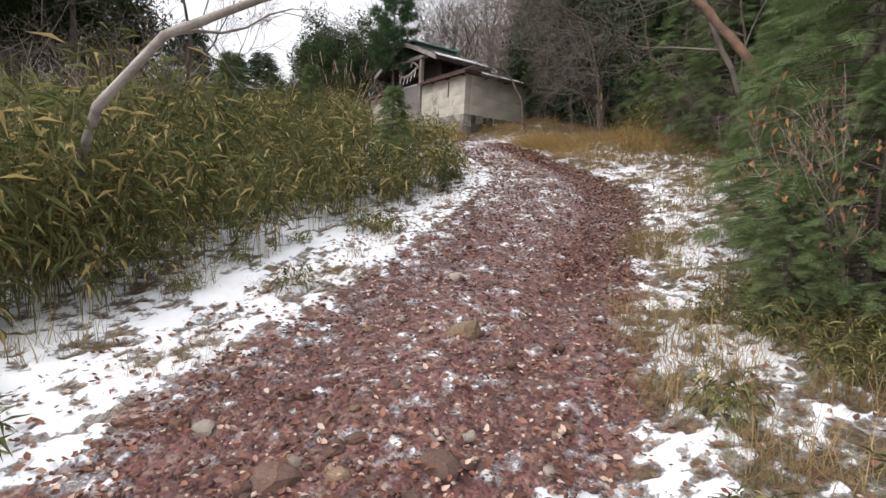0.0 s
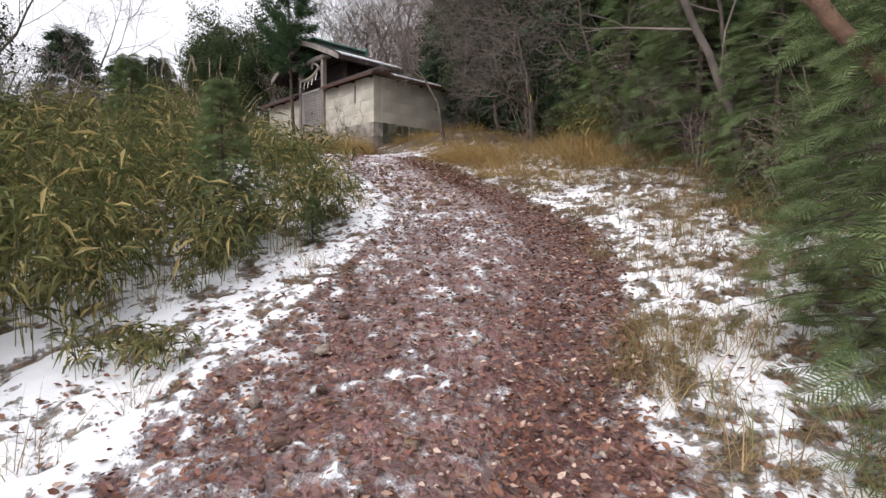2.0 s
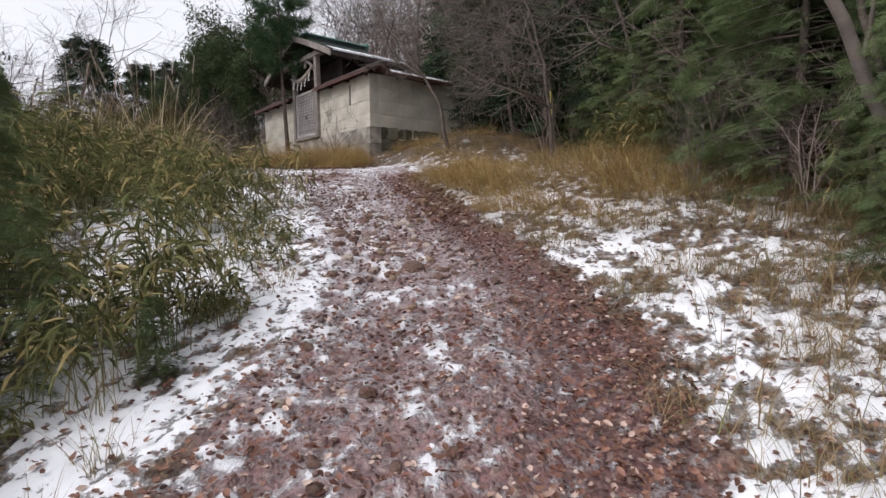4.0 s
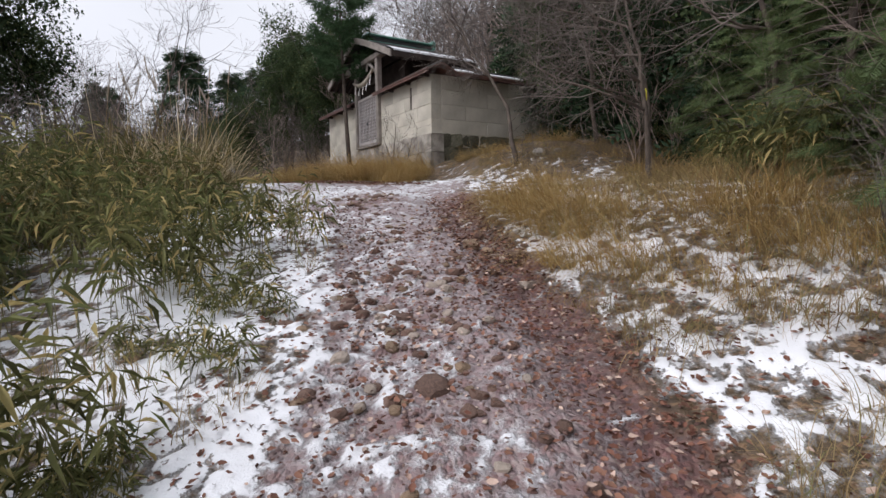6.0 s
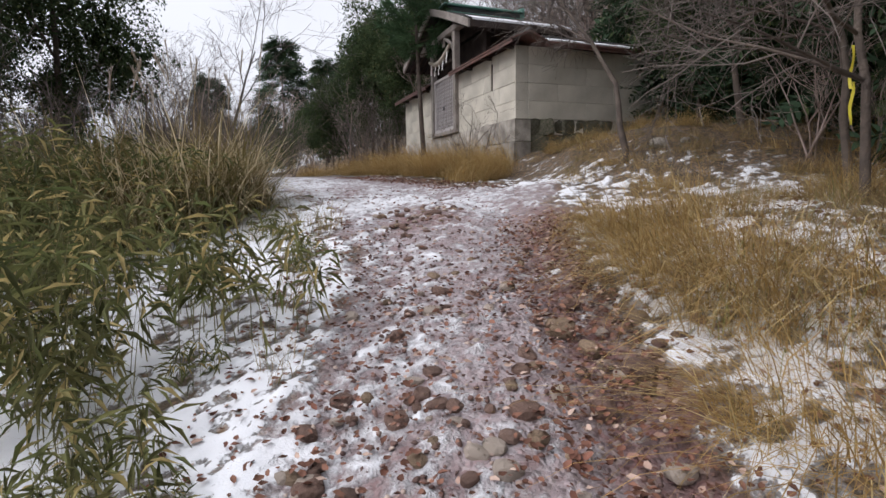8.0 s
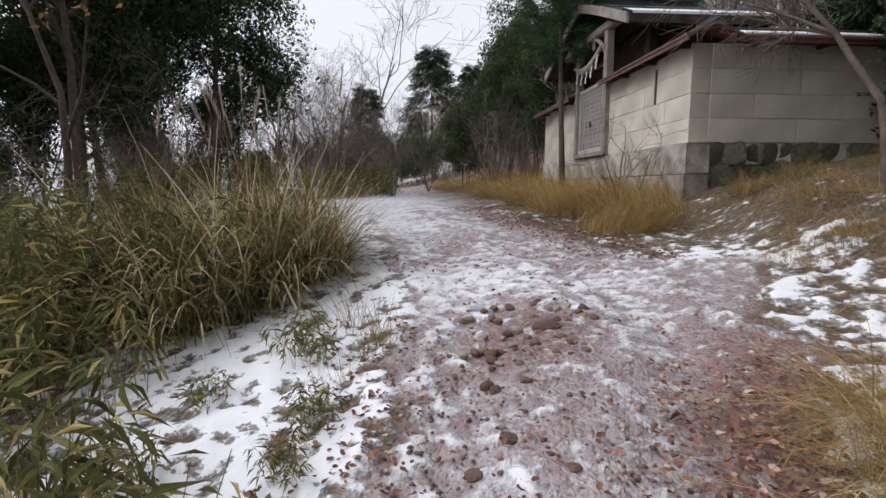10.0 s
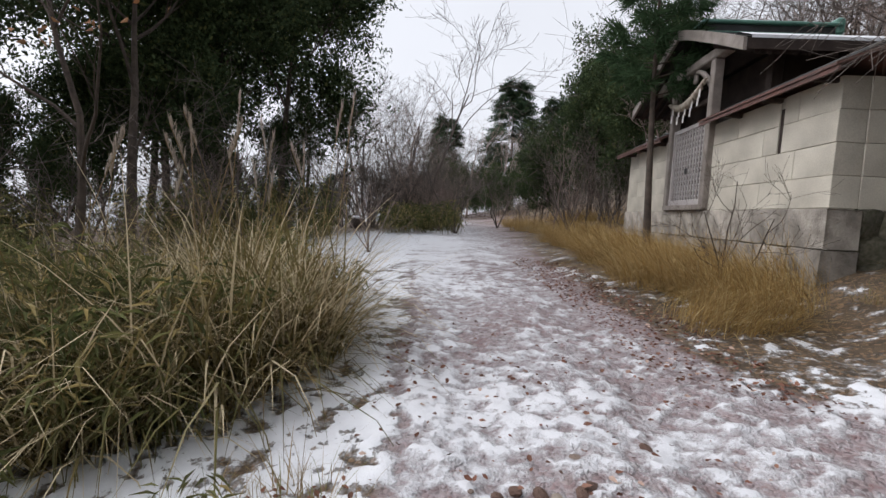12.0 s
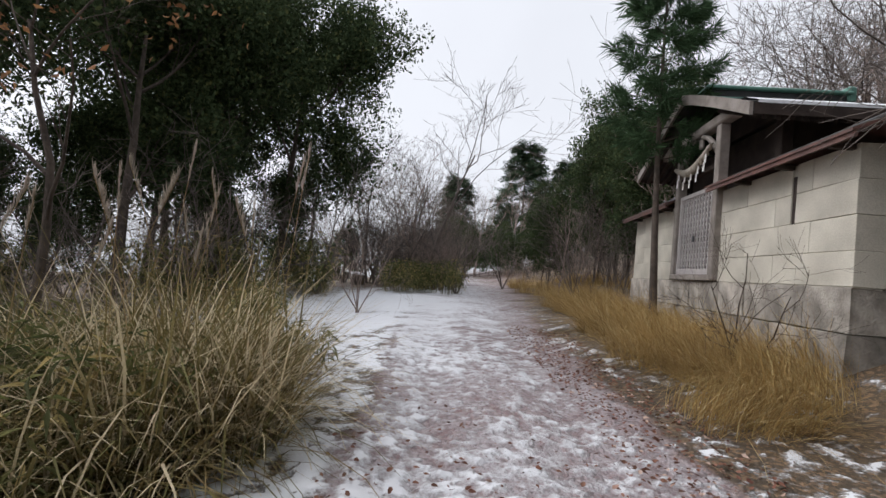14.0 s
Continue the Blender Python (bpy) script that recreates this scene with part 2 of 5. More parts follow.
def vnoise(x, y, seed=0):
    ix, iy = np.floor(x), np.floor(y)
    fx, fy = x - ix, y - iy
    fx, fy = fx * fx * (3 - 2 * fx), fy * fy * (3 - 2 * fy)
    a, b = hash2(ix, iy, seed), hash2(ix + 1, iy, seed)
    c, d = hash2(ix, iy + 1, seed), hash2(ix + 1, iy + 1, seed)
    return (a * (1 - fx) + b * fx) * (1 - fy) + (c * (1 - fx) + d * fx) * fy


def fbm(x, y, seed=0, octaves=4):
    s, amp, tot = 0.0, 1.0, 0.0
    for o in range(octaves):
        s = s + amp * vnoise(x * 2 ** o + 17.3 * o, y * 2 ** o - 9.1 * o, seed + o)
        tot += amp
        amp *= 0.55
    return s / tot


EDGE_Y = [-30, -3, 1.5, 2.5, 3.1, 3.8, 4.6, 5.4, 6.2, 7.0, 8.0, 8.8, 9.6, 10.5, 11.6, 13.0]
EDGE_L = [-5.4, -2.3, -1.45, -1.2, -0.88, -0.62, -0.27, 0.08, 0.33, 0.60, 0.86, 0.76, 0.58, 0.33, -0.06, -0.77]
EDGE_R = [-2.6, 0.1, 0.55, 0.95, 1.2, 1.42, 1.70, 2.05, 2.38, 2.62, 2.53, 2.28, 2.02, 1.82, 1.58, 1.45]
PATH_Y = EDGE_Y + [15.2, 18, 23, 31, 43, 90]
PATH_X = [(p + q) / 2 for p, q in zip(EDGE_L, EDGE_R)] + [-1.45, -4.1, -7.8, -13.4, -22.5, -63]
PATH_W = [(q - p) / 2 * 0.96 for p, q in zip(EDGE_L, EDGE_R)] + [1.05, 1.05, 1.1, 1.0, 0.9, 1.0]
RISE_Y = [-60, -3, 0, 4, 8.2, 10.4, 13, 15.5, 17.5, 21, 30, 60, 200]
RISE_Z = [-12, -0.7, -0.05, 0.75, 1.88, 2.4, 2.93, 3.15, 3.27, 3.42, 3.6, 3.8, 4.5]
CORNER = np.array([0.587, 17.678])      # near corner of the enclosure
ALONG = np.array([-0.580, 0.815])       # along its front
INTO = np.array([0.815, 0.580])         # from the front towards the back


def smooth(x, a, b):
    t = np.clip((x - a) / (b - a), 0, 1)
    return t * t * (3 - 2 * t)


def trail_of(x, y):
    """Signed distance outside the trail's edge (negative on it) and the side (-1 left, 1 right)."""
    cx, hw = np.interp(y, PATH_Y, PATH_X), np.interp(y, PATH_Y, PATH_W)
    slope = (np.interp(y + 0.6, PATH_Y, PATH_X) - np.interp(y - 0.6, PATH_Y, PATH_X)) / 1.2
    off = (x - cx) / np.sqrt(1 + slope ** 2)
    return np.abs(off) - hw, np.sign(off), off


def side_trail(x, y):
    """The fork that leaves to the right below the enclosure."""
    cy = np.interp(x, [-1, 1, 3, 8, 20], [14.1, 13.9, 14.0, 13.3, 11])
    return np.where(x > -0.5, np.maximum(np.abs(y - cy) - 0.85, (x - 1.3) * 0.8), 5.0)


def height(x, y):
    """The lie of the land, without stones and snow."""
    x, y = np.asarray(x, float), np.asarray(y, float)
    z = np.interp(y, RISE_Y, RISE_Z)
    z = (np.interp(y - 0.5, RISE_Y, RISE_Z) + z + np.interp(y + 0.5, RISE_Y, RISE_Z)) / 3
    dist, side, off = trail_of(x, y)
    out = np.maximum(dist, 0)
    flat = smooth(y, 10.5, 13.5) * (1 - smooth(x, 4.0, 7.0))
    bank = np.where(side > 0, 0.20 * np.minimum(out, 3) + 0.12 * np.maximum(out - 3, 0) * (out < 60) , 0)
    z = z + bank * (1 - 0.85 * flat * (y < 40))
    z = z - np.where(side < 0, 0.05 * np.minimum(out, 6), 0)
    u = (x - CORNER[0]) * ALONG[0] + (y - CORNER[1]) * ALONG[1]
    v = (x - CORNER[0]) * INTO[0] + (y - CORNER[1]) * INTO[1]
    z = z + 0.42 * smooth(v, -0.9, 0.6) * smooth(u, -7, -0.5) * (1 - smooth(v, 30, 60)) * smooth(y, 12, 15)
    z = z + 0.40 * smooth(x, 0.9, 3.4) * smooth(y, 13.2, 16.4) * (1 - smooth(y, 19, 23))
    z = z + 0.30 * np.clip(v - 5.5, 0, 40)
    z = z - 0.45 * np.clip(-x - 14 - 0.6 * np.maximum(y - 18, 0), 0, 60)
    return z + 0.10 * (fbm(x * 0.6, y * 0.6, 3, 3) - 0.5) * smooth(np.abs(dist), 0, 0.6)


def snow_of(x, y):
    """How thick the snow lies: bare and littered below, trodden to ice above, white along the edges."""
    dist, side, off = trail_of(x, y)
    st = side_trail(x, y)
    on = dist < 0
    s = off / np.interp(y, PATH_Y, PATH_W)
    dist = np.minimum(dist, st)
    calm = 1 - 0.9 * np.clip(np.maximum(np.maximum(np.abs(x) - 5.0, y - 18.0), -y - 0.5) / 5.0, 0, 1)
    n1, n2, n3, n4 = fbm(x * 1.1, y * 1.1, 11, 3), fbm(x * 5.5, y * 5.5, 23, 3), fbm(x * 13, y * 13, 31, 2), fbm(x * 23, y * 23, 37, 2)
    bare_ = 0.26 + 0.07 * np.exp(-((off + 0.05) / 0.28) ** 2) * smooth(y, 2.0, 3.2) + 0.14 * smooth(s, -0.55, -0.95)
    bare_ = bare_ + 0.10 * smooth(s, 0.9, 1.0) * (1 - smooth(y, 5, 7))
    stony = 0.31 + 0.13 * smooth(-s, -0.1, 0.55) - 0.12 * smooth(s, 0.35, 0.75)
    icy = 0.37 + 0.12 * smooth(-s, 0.35, 0.9) - 0.10 * smooth(s, 0.45, 0.8) * (1 - smooth(y, 13, 14)) + 0.20 * np.exp(-(((x + 0.35) / 1.0) ** 2 + ((y - 13.75) / 0.75) ** 2))
    inside = bare_ + (stony - bare_) * smooth(y, 6.4, 8.4)
    inside = inside + (icy - inside) * smooth(y, 9.8, 11.4)
    inside = inside + 0.06 * np.exp(-(((x - 1.75) / 0.35) ** 2 + ((y - 7.1) / 0.5) ** 2))
    inside = inside - 0.10 * np.exp(-(((x - 0.1) / 0.4) ** 2 + ((y - 12.7) / 0.6) ** 2))
    upper = 0.40 + 0.16 * smooth(-s, -0.1, 0.6) - 0.10 * smooth(s, 0.4, 0.8)
    inside = inside + (upper - inside) * smooth(y, 15.0, 16.5)
    fork = 0.33 + 0.10 * np.exp(-((y - 14.9) / 0.35) ** 2) - 0.12 * smooth(x, 0.9, 2.0)
    inside = np.where(on, inside, fork)
    left = 0.60 - 0.10 * smooth(dist, 0.9, 2.4)
    right = 0.445 - 0.05 * smooth(-y, -3.6, -2.4) + 0.07 * np.exp(-((dist - 0.45) / 0.5) ** 2)
    base = np.where(dist < 0, inside, inside + (np.where(side < 0, left, right) - inside) * smooth(dist, -0.02, 0.22))
    clearing = 0.16 * np.exp(-(((x + 8.0) / 4.2) ** 2 + ((y - 19.5) / 4.0) ** 2))
    away = -0.16 * smooth(dist, 1.8, 3.8) - 0.12 * smooth(dist, 0.1, 1.6) * smooth(y, 21, 26) - 0.10 * smooth(y, 26, 40)
    u = (x - CORNER[0]) * ALONG[0] + (y - CORNER[1]) * ALONG[1]
    away = away - 0.20 * smooth(-u, 0.2, 1.0) * smooth(y, 13.6, 14.4) * smooth(x, 2.0, 2.6)
    away = away - 0.20 * np.where(side > 0, smooth(y, 14.6, 15.6) * smooth(dist, -0.3, 0.2), 0)
    fine = np.where(dist < 0, 0.45, 1.0)
    return base + clearing + away + (0.10 + 0.14 * calm) * (n1 - 0.5) + calm * (0.55 * fine * (n2 - 0.5) + 0.60 * (n3 - 0.5) + 0.35 * (n4 - 0.5))


def top(x, y):
    """The surface on which things stand."""
    return float(height(np.array([x]), np.array([y]))[0])


def mesh_of(name, verts, faces, mat, smooth_shade=False):
    """A mesh from an (n, 3) array and an (m, 3) or (m, 4) array of corners."""
    me = bpy.data.meshes.new(name)
    verts, faces = np.asarray(verts, np.float32), np.asarray(faces, np.int32)
    k = faces.shape[1]
    me.vertices.add(len(verts))
    me.vertices.foreach_set("co", verts.ravel())
    me.loops.add(faces.size)
    me.loops.foreach_set("vertex_index", faces.ravel())
    me.polygons.add(len(faces))
    me.polygons.foreach_set("loop_start", np.arange(0, faces.size, k, dtype=np.int32))
    me.polygons.foreach_set("loop_total", np.full(len(faces), k, np.int32))
    if smooth_shade:
        me.polygons.foreach_set("use_smooth", np.ones(len(faces), bool))
    me.update(calc_edges=True)
    me.validate()
    me.materials.append(MATS[mat] if isinstance(mat, str) else mat)
    return me


def link(name, me, parent=None, m=None, label=""):
    ob = new(name, me)
    if parent is not None:
        ob.parent = parent
    if m is not None:
        ob.matrix_basis = m
    if label:
        tagged(ob, label)
    return ob


def part(name, bm, mat, parent, label="", m=None):
    me = bpy.data.meshes.new(name)
    bm.to_mesh(me)
    bm.free()
    me.materials.append(MATS[mat] if isinstance(mat, str) else mat)
    return link(name, me, parent, m, label)


class Soup:
    """Gathers many copies of small pieces into one mesh."""

    def __init__(self):
        self.v, self.f, self.n = [], [], 0

    def add(self, verts, faces):
        self.v.append(np.asarray(verts, np.float32))
        self.f.append(np.asarray(faces, np.int32) + self.n)
        self.n += len(verts)

    def many(self, verts, faces, mats):
        """verts (k,3) under each of mats (n,3,4)."""
        v = np.asarray(verts, np.float32)
        f = np.asarray(faces, np.int32)
        w = np.einsum("nij,kj->nki", mats[:, :, :3], v) + mats[:, None, :, 3]
        off = (np.arange(len(mats)) * len(v))[:, None, None] + self.n
        self.v.append(w.reshape(-1, 3).astype(np.float32))
        self.f.append((f[None] + off).reshape(-1, f.shape[1]).astype(np.int32))
        self.n += len(mats) * len(v)

    def mesh(self, name, mat, smooth_shade=False):
        return mesh_of(name, np.concatenate(self.v), np.concatenate(self.f), mat, smooth_shade)


def frames_along(dirs, ups, scales, places):
    """(n,3,4) transforms whose y runs along dirs and z near ups."""
    y = dirs / np.maximum(np.linalg.norm(dirs, axis=1, keepdims=True), 1e-9)
    x = np.cross(y, ups)
    x /= np.maximum(np.linalg.norm(x, axis=1, keepdims=True), 1e-9)
    z = np.cross(x, y)
    s = np.broadcast_to(np.asarray(scales, float).reshape(-1, 1) if np.ndim(scales) <= 1 else scales, (len(y), 3) if np.ndim(scales) > 1 else (len(y), 1))
    if s.shape[1] == 1:
        s = np.repeat(s, 3, axis=1)
    return np.concatenate([(x * s[:, :1])[:, :, None], (y * s[:, 1:2])[:, :, None], (z * s[:, 2:3])[:, :, None], places[:, :, None]], axis=2)


def tube(soup, points, radii, sides=5):
    p = np.asarray(points, float)
    r = np.asarray(radii, float)
    t = np.gradient(p, axis=0)
    t /= np.maximum(np.linalg.norm(t, axis=1, keepdims=True), 1e-9)
    ref = np.array([0.3, 0.9, 0.2]) if abs(t[0][2]) > 0.8 else np.array([0, 0, 1.0])
    a = np.cross(t, ref)
    a /= np.maximum(np.linalg.norm(a, axis=1, keepdims=True), 1e-9)
    b = np.cross(t, a)
    ang = np.linspace(0, 2 * math.pi, sides, endpoint=False)
    ring = p[:, None, :] + r[:, None, None] * (np.cos(ang)[None, :, None] * a[:, None, :] + np.sin(ang)[None, :, None] * b[:, None, :])
    k = len(p)
    i, j = np.meshgrid(np.arange(k - 1), np.arange(sides), indexing="ij")
    jn = (j + 1) % sides
    q = np.stack([i * sides + j, i * sides + jn, (i + 1) * sides + jn, (i + 1) * sides + j], axis=-1).reshape(-1, 4)
    soup.add(ring.reshape(-1, 3), q)


def boxes(bm, x0, y0, z0, x1, y1, z1, bevel=0.0):
    r = bmesh.ops.create_cube(bm, size=1, matrix=Matrix.Translation(((x0 + x1) / 2, (y0 + y1) / 2, (z0 + z1) / 2)) @ Matrix.Diagonal((x1 - x0, y1 - y0, z1 - z0, 1)))
    if bevel:
        es = list({e for v in r["verts"] for e in v.link_edges})
        bmesh.ops.bevel(bm, geom=es, offset=bevel, segments=1, affect="EDGES")
    return bm


# ---------------------------------------------------------------- ground
def spread_axis(lo, hi, step, far, grow=1.13):
    mid = list(np.arange(lo, hi, step))
    a, s = lo, step
    left = []
    while a > -far:
        s *= grow
        a -= s
        left.append(a)
    a, s = hi, step
    right = [hi]
    while a < far:
        s *= grow
        a += s
        right.append(a)
    return np.array(left[::-1] + mid + right)


def build_ground():
    xs, ys = spread_axis(-3.6, 4.0, 0.033, 420), spread_axis(0.4, 16.5, 0.033, 420)
    X, Y = np.meshgrid(xs, ys)
    Z = height(X, Y)
    S = snow_of(X, Y)
    dist, side, off = trail_of(X, Y)
    st = side_trail(X, Y)
    d2 = np.minimum(dist, st)
    rag = 0.5 * (fbm(X * 2.4, Y * 2.4, 51, 3) - 0.5)
    trail = 1 - smooth(d2 + rag, -0.05, 0.22)
    sn = off / np.interp(Y, PATH_Y, PATH_W)
    tread = 1 - 0.8 * smooth(sn, 0.45, 0.8) * (1 - smooth(Y, 12.6, 13.8))
    ice = trail * tread * smooth(Y, 4.5, 10.5) * np.clip(1.0 + 1.4 * (fbm(X * 0.9, Y * 0.9, 61, 3) - 0.35), 0, 1) + 0.15 * trail * np.exp(-((Y - 5) / 2.5) ** 2)
    ice = ice * (1 - 0.7 * np.exp(-(((X - 0.1) / 0.4) ** 2 + ((Y - 12.7) / 0.6) ** 2)))
    near = (np.abs(X) < 8) & (Y > -2) & (Y < 24)
    lump = fbm(X * 5, Y * 5, 71, 3) - 0.5
    fine = fbm(X * 17, Y * 17, 81, 2) - 0.5
    Z = Z + near * (0.035 * lump + 0.022 * fine * trail + 0.02 * smooth(S, 0.42, 0.60))
    Z = Z - 0.05 * trail * np.exp(-((off - 0.55) / 0.25) ** 2) - 0.03 * trail * np.exp(-((off + 0.6) / 0.25) ** 2)
    ny, nx = X.shape
    i, j = np.meshgrid(np.arange(ny - 1), np.arange(nx - 1), indexing="ij")
    q = np.stack([i * nx + j, i * nx + j + 1, (i + 1) * nx + j + 1, (i + 1) * nx + j], axis=-1).reshape(-1, 4)
    me = mesh_of("ground", np.stack([X, Y, Z], -1).reshape(-1, 3), q, GROUND, True)
    for name, a in (("snow", S), ("trail", trail), ("ice", np.clip(ice, 0, 1))):
        me.attributes.new(name, "FLOAT", "POINT").data.foreach_set("value", np.clip(a, 0, 1).astype(np.float32).ravel())
    return tagged(new("ground", me), "sloping red gravel hill path with trodden snow and leaf litter", "ground", kind="structure")


ground = build_ground()


# ---------------------------------------------------------------- walled shrine beside the path
SHRINE = pose(CORNER[0], CORNER[1], 0, 0, 0, math.degrees(math.atan2(INTO[1], INTO[0])))   # x into the yard, y along the front
Z_BASE, Z_WALL, LENGTH, DEEP = 4.40, 5.76, 7.15, 3.8
GATE0, GATE1 = 2.78, 4.46
BLOCKS = {}


def block_mesh(lx, ly, lz, mat, bevel=0.006, rough=0.0):
    key = (round(lx, 3), round(ly, 3), round(lz, 3), mat, rough)
    if key not in BLOCKS:
        bm = boxes(bmesh.new(), -lx / 2, -ly / 2, -lz / 2, lx / 2, ly / 2, lz / 2, bevel)
        rnd = random.Random(len(BLOCKS))
        for v in bm.verts:
            v.co += Vector((rnd.uniform(-1, 1), rnd.uniform(-1, 1), rnd.uniform(-1, 1))) * (0.0025 + rough)
        me = bpy.data.meshes.new("block")
        bm.to_mesh(me)
        bm.free()
        me.materials.append(MATS[mat])
        BLOCKS[key] = me
    return BLOCKS[key]


def lay(parent, axis, a, b, z0, z1, thick0, thick1, mat, name="block", gap=0.003, rough=0.0):
    """One block between a and b along an axis of the enclosure ('y' front, 'x' side)."""
    la, lt, lz = b - a - gap, thick1 - thick0, z1 - z0 - gap
    dims = (lt, la, lz) if axis == "y" else (la, lt, lz)
    mid = ((thick0 + thick1) / 2, (a + b) / 2) if axis == "y" else ((a + b) / 2, (thick0 + thick1) / 2)
    return link(name, block_mesh(*dims, mat, rough=rough), parent, pose(mid[0], mid[1], (z0 + z1) / 2))


def enclosure():
    rnd = random.Random(5)
    cz = (Z_WALL - Z_BASE) / 4
    root = {}
    for name, axis, spans, t0, t1 in (("wall_front", "y", ((0.0, GATE0), (GATE1, LENGTH)), 0.0, 0.28),
                                      ("wall_side", "x", ((0.283, DEEP),), 0.0, 0.28),
                                      ("wall_far", "x", ((0.283, DEEP),), LENGTH - 0.28, LENGTH),
                                      ("wall_back", "y", ((0.283, LENGTH - 0.283),), DEEP - 0.28, DEEP)):
        bm = bmesh.new()
        for a, b in spans:
            lo = (t0 + 0.015, a + 0.015, Z_BASE - 0.3, t1 - 0.015, b - 0.015, Z_WALL - 0.01) if axis == "y" else (a + 0.015, t0 + 0.015, Z_BASE - 0.3, b - 0.015, t1 - 0.015, Z_WALL - 0.01)
            if name == "wall_front" and a == 0.0:      # leave the slit window open
                boxes(bm, t0 + 0.015, a + 0.015, Z_BASE - 0.3, t1 - 0.015, 0.955, Z_WALL - 0.01)
                boxes(bm, t0 + 0.015, 1.045, Z_BASE - 0.3, t1 - 0.015, b - 0.015, Z_WALL - 0.01)
                boxes(bm, t0 + 0.015, 0.957, Z_BASE - 0.3, t1 - 0.015, 1.043, 5.05)
                boxes(bm, t0 + 0.015, 0.957, 5.63, t1 - 0.015, 1.043, Z_WALL - 0.01)
            else:
                boxes(bm, *lo)
        me = bpy.data.meshes.new(name)
        bm.to_mesh(me)
        bm.free()
        me.materials.append(MATS["mortar"])
        w = tagged(link(name, me, None, SHRINE), "weathered pale stone block wall of the shrine yard", "wall", kind="structure")
        root[name] = w
        for a, b in spans:
            for c in range(4):
                z0, z1 = Z_BASE + c * cz, Z_BASE + (c + 1) * cz
                cuts, step = [a], 1.35
                q = a + step * (0.5 if c % 2 else 1.0)
                while q < b - 0.25:
                    cuts.append(q)
                    q += step
                cuts.append(b)
                for p0, p1 in zip(cuts, cuts[1:]):
                    if name == "wall_front" and a == 0.0 and c >= 2 and p0 < 1.0 < p1 + 0.2 and p0 < 0.96:
                        if p1 < 1.05:
                            lay(w, axis, p0, 0.957, z0, z1, t0 - 0.004, t1, "stone_block")
                            continue
                        lay(w, axis, p0, 0.957, z0, z1, t0 - 0.004, t1, "stone_block")
                        lay(w, axis, 1.043, p1, z0, z1, t0 - 0.004, t1, "stone_block")
                    elif name == "wall_front" and a == 0.0 and c >= 2 and 0.9 < p0 < 1.05:
                        lay(w, axis, 1.043, p1, z0, z1, t0 - 0.004, t1, "stone_block")
                    else:
                        lay(w, axis, p0, p1, z0, z1, t0 - 0.004 * rnd.uniform(0.3, 1.4), t1, "stone_block")
    link("window_slat", block_mesh(0.05, 0.078, 0.57, "dark_shaded_wood"), root["wall_front"], pose(0.032, 1.0, 5.34), "dark wooden strip in the slit window")
    # plinths: squared stones under the front, dark rubble under the side
    bm = boxes(bmesh.new(), 0.0, -0.02, 3.0, 0.3, LENGTH, Z_BASE - 0.02)
    me = bpy.data.meshes.new("plinth_front")
    bm.to_mesh(me)
    bm.free()
    me.materials.append(MATS["mossy_stone"])
    pf = tagged(link("plinth_front", me, None, SHRINE), "low plinth of squared grey stones under the yard wall", "plinth", kind="structure")
    for c, (z0, z1, out) in enumerate(((3.05, 3.52, 0.10), (3.52, 3.96, 0.075), (3.96, Z_BASE - 0.004, 0.045))):
        q = -0.06 + 0.0
        while q < LENGTH - 0.1:
            e = min(q + rnd.choice((0.55, 0.7, 0.8)), LENGTH)
            lay(pf, "y", q, e, z0, z1, -out, 0.30, "base_stone", gap=0.022, rough=0.010)
            q = e
    bm = boxes(bmesh.new(), 0.32, 0.10, 3.2, DEEP, 0.26, Z_BASE - 0.02)
    me = bpy.data.meshes.new("plinth_side")
    bm.to_mesh(me)
    bm.free()
    me.materials.append(MATS["mossy_stone"])
    ps = tagged(link("plinth_side", me, None, SHRINE), "dark mossy rubble footing under the yard wall", "plinth", kind="structure")
    for c in range(3):
        q = 0.33
        while q < DEEP - 0.1:
            e = q + rnd.uniform(0.22, 0.5)
            z0 = 3.55 + c * 0.28
            ob = link("stone", rubble_mesh(rnd.randrange(6), "mossy_stone"), ps, pose((q + e) / 2, 0.09 + rnd.uniform(-0.03, 0.05), z0 + 0.14, rnd.uniform(-12, 12), rnd.uniform(-12, 12), rnd.uniform(-20, 20)) @ Matrix.Diagonal(((e - q) * 0.66, 0.13, 0.175, 1)))
            q = e
    # tiled coping on the wall: sloping boards, fascia, and brackets
    for nm, spans, axis, outer in (("wall_coping_front", ((-0.30, GATE0 - 0.02), (GATE1 + 0.02, LENGTH + 0.3)), "y", 0.0), ("wall_coping_side", ((0.50, DEEP + 0.3),), "x", 0.0)):
        e = tagged(link(nm, None, None, SHRINE), "red-brown sheet metal coping on the yard wall", "coping", kind="structure")
        for a, b in spans:
            for sgn, lift in ((-1, 0), (1, 0)):
                bm = bmesh.new()
                prof = [(0.14, 0.21), (0.14 + sgn * 0.42, 0.035), (0.14 + sgn * 0.42, 0.005), (0.14, 0.17)]
                vs = [[bm.verts.new(((p, s, Z_WALL + h) if axis == "y" else (s, p, Z_WALL + h))) for p, h in prof] for s in (a, b)]
                bm.faces.new(vs[0])
                bm.faces.new(vs[1][::-1])
                for i in range(4):
                    bm.faces.new((vs[0][i], vs[1][i], vs[1][(i + 1) % 4], vs[0][(i + 1) % 4]))
                bmesh.ops.recalc_face_normals(bm, faces=bm.faces)
                part("roof_slope", bm, "red_brown_roof", e)
            bm = bmesh.new()
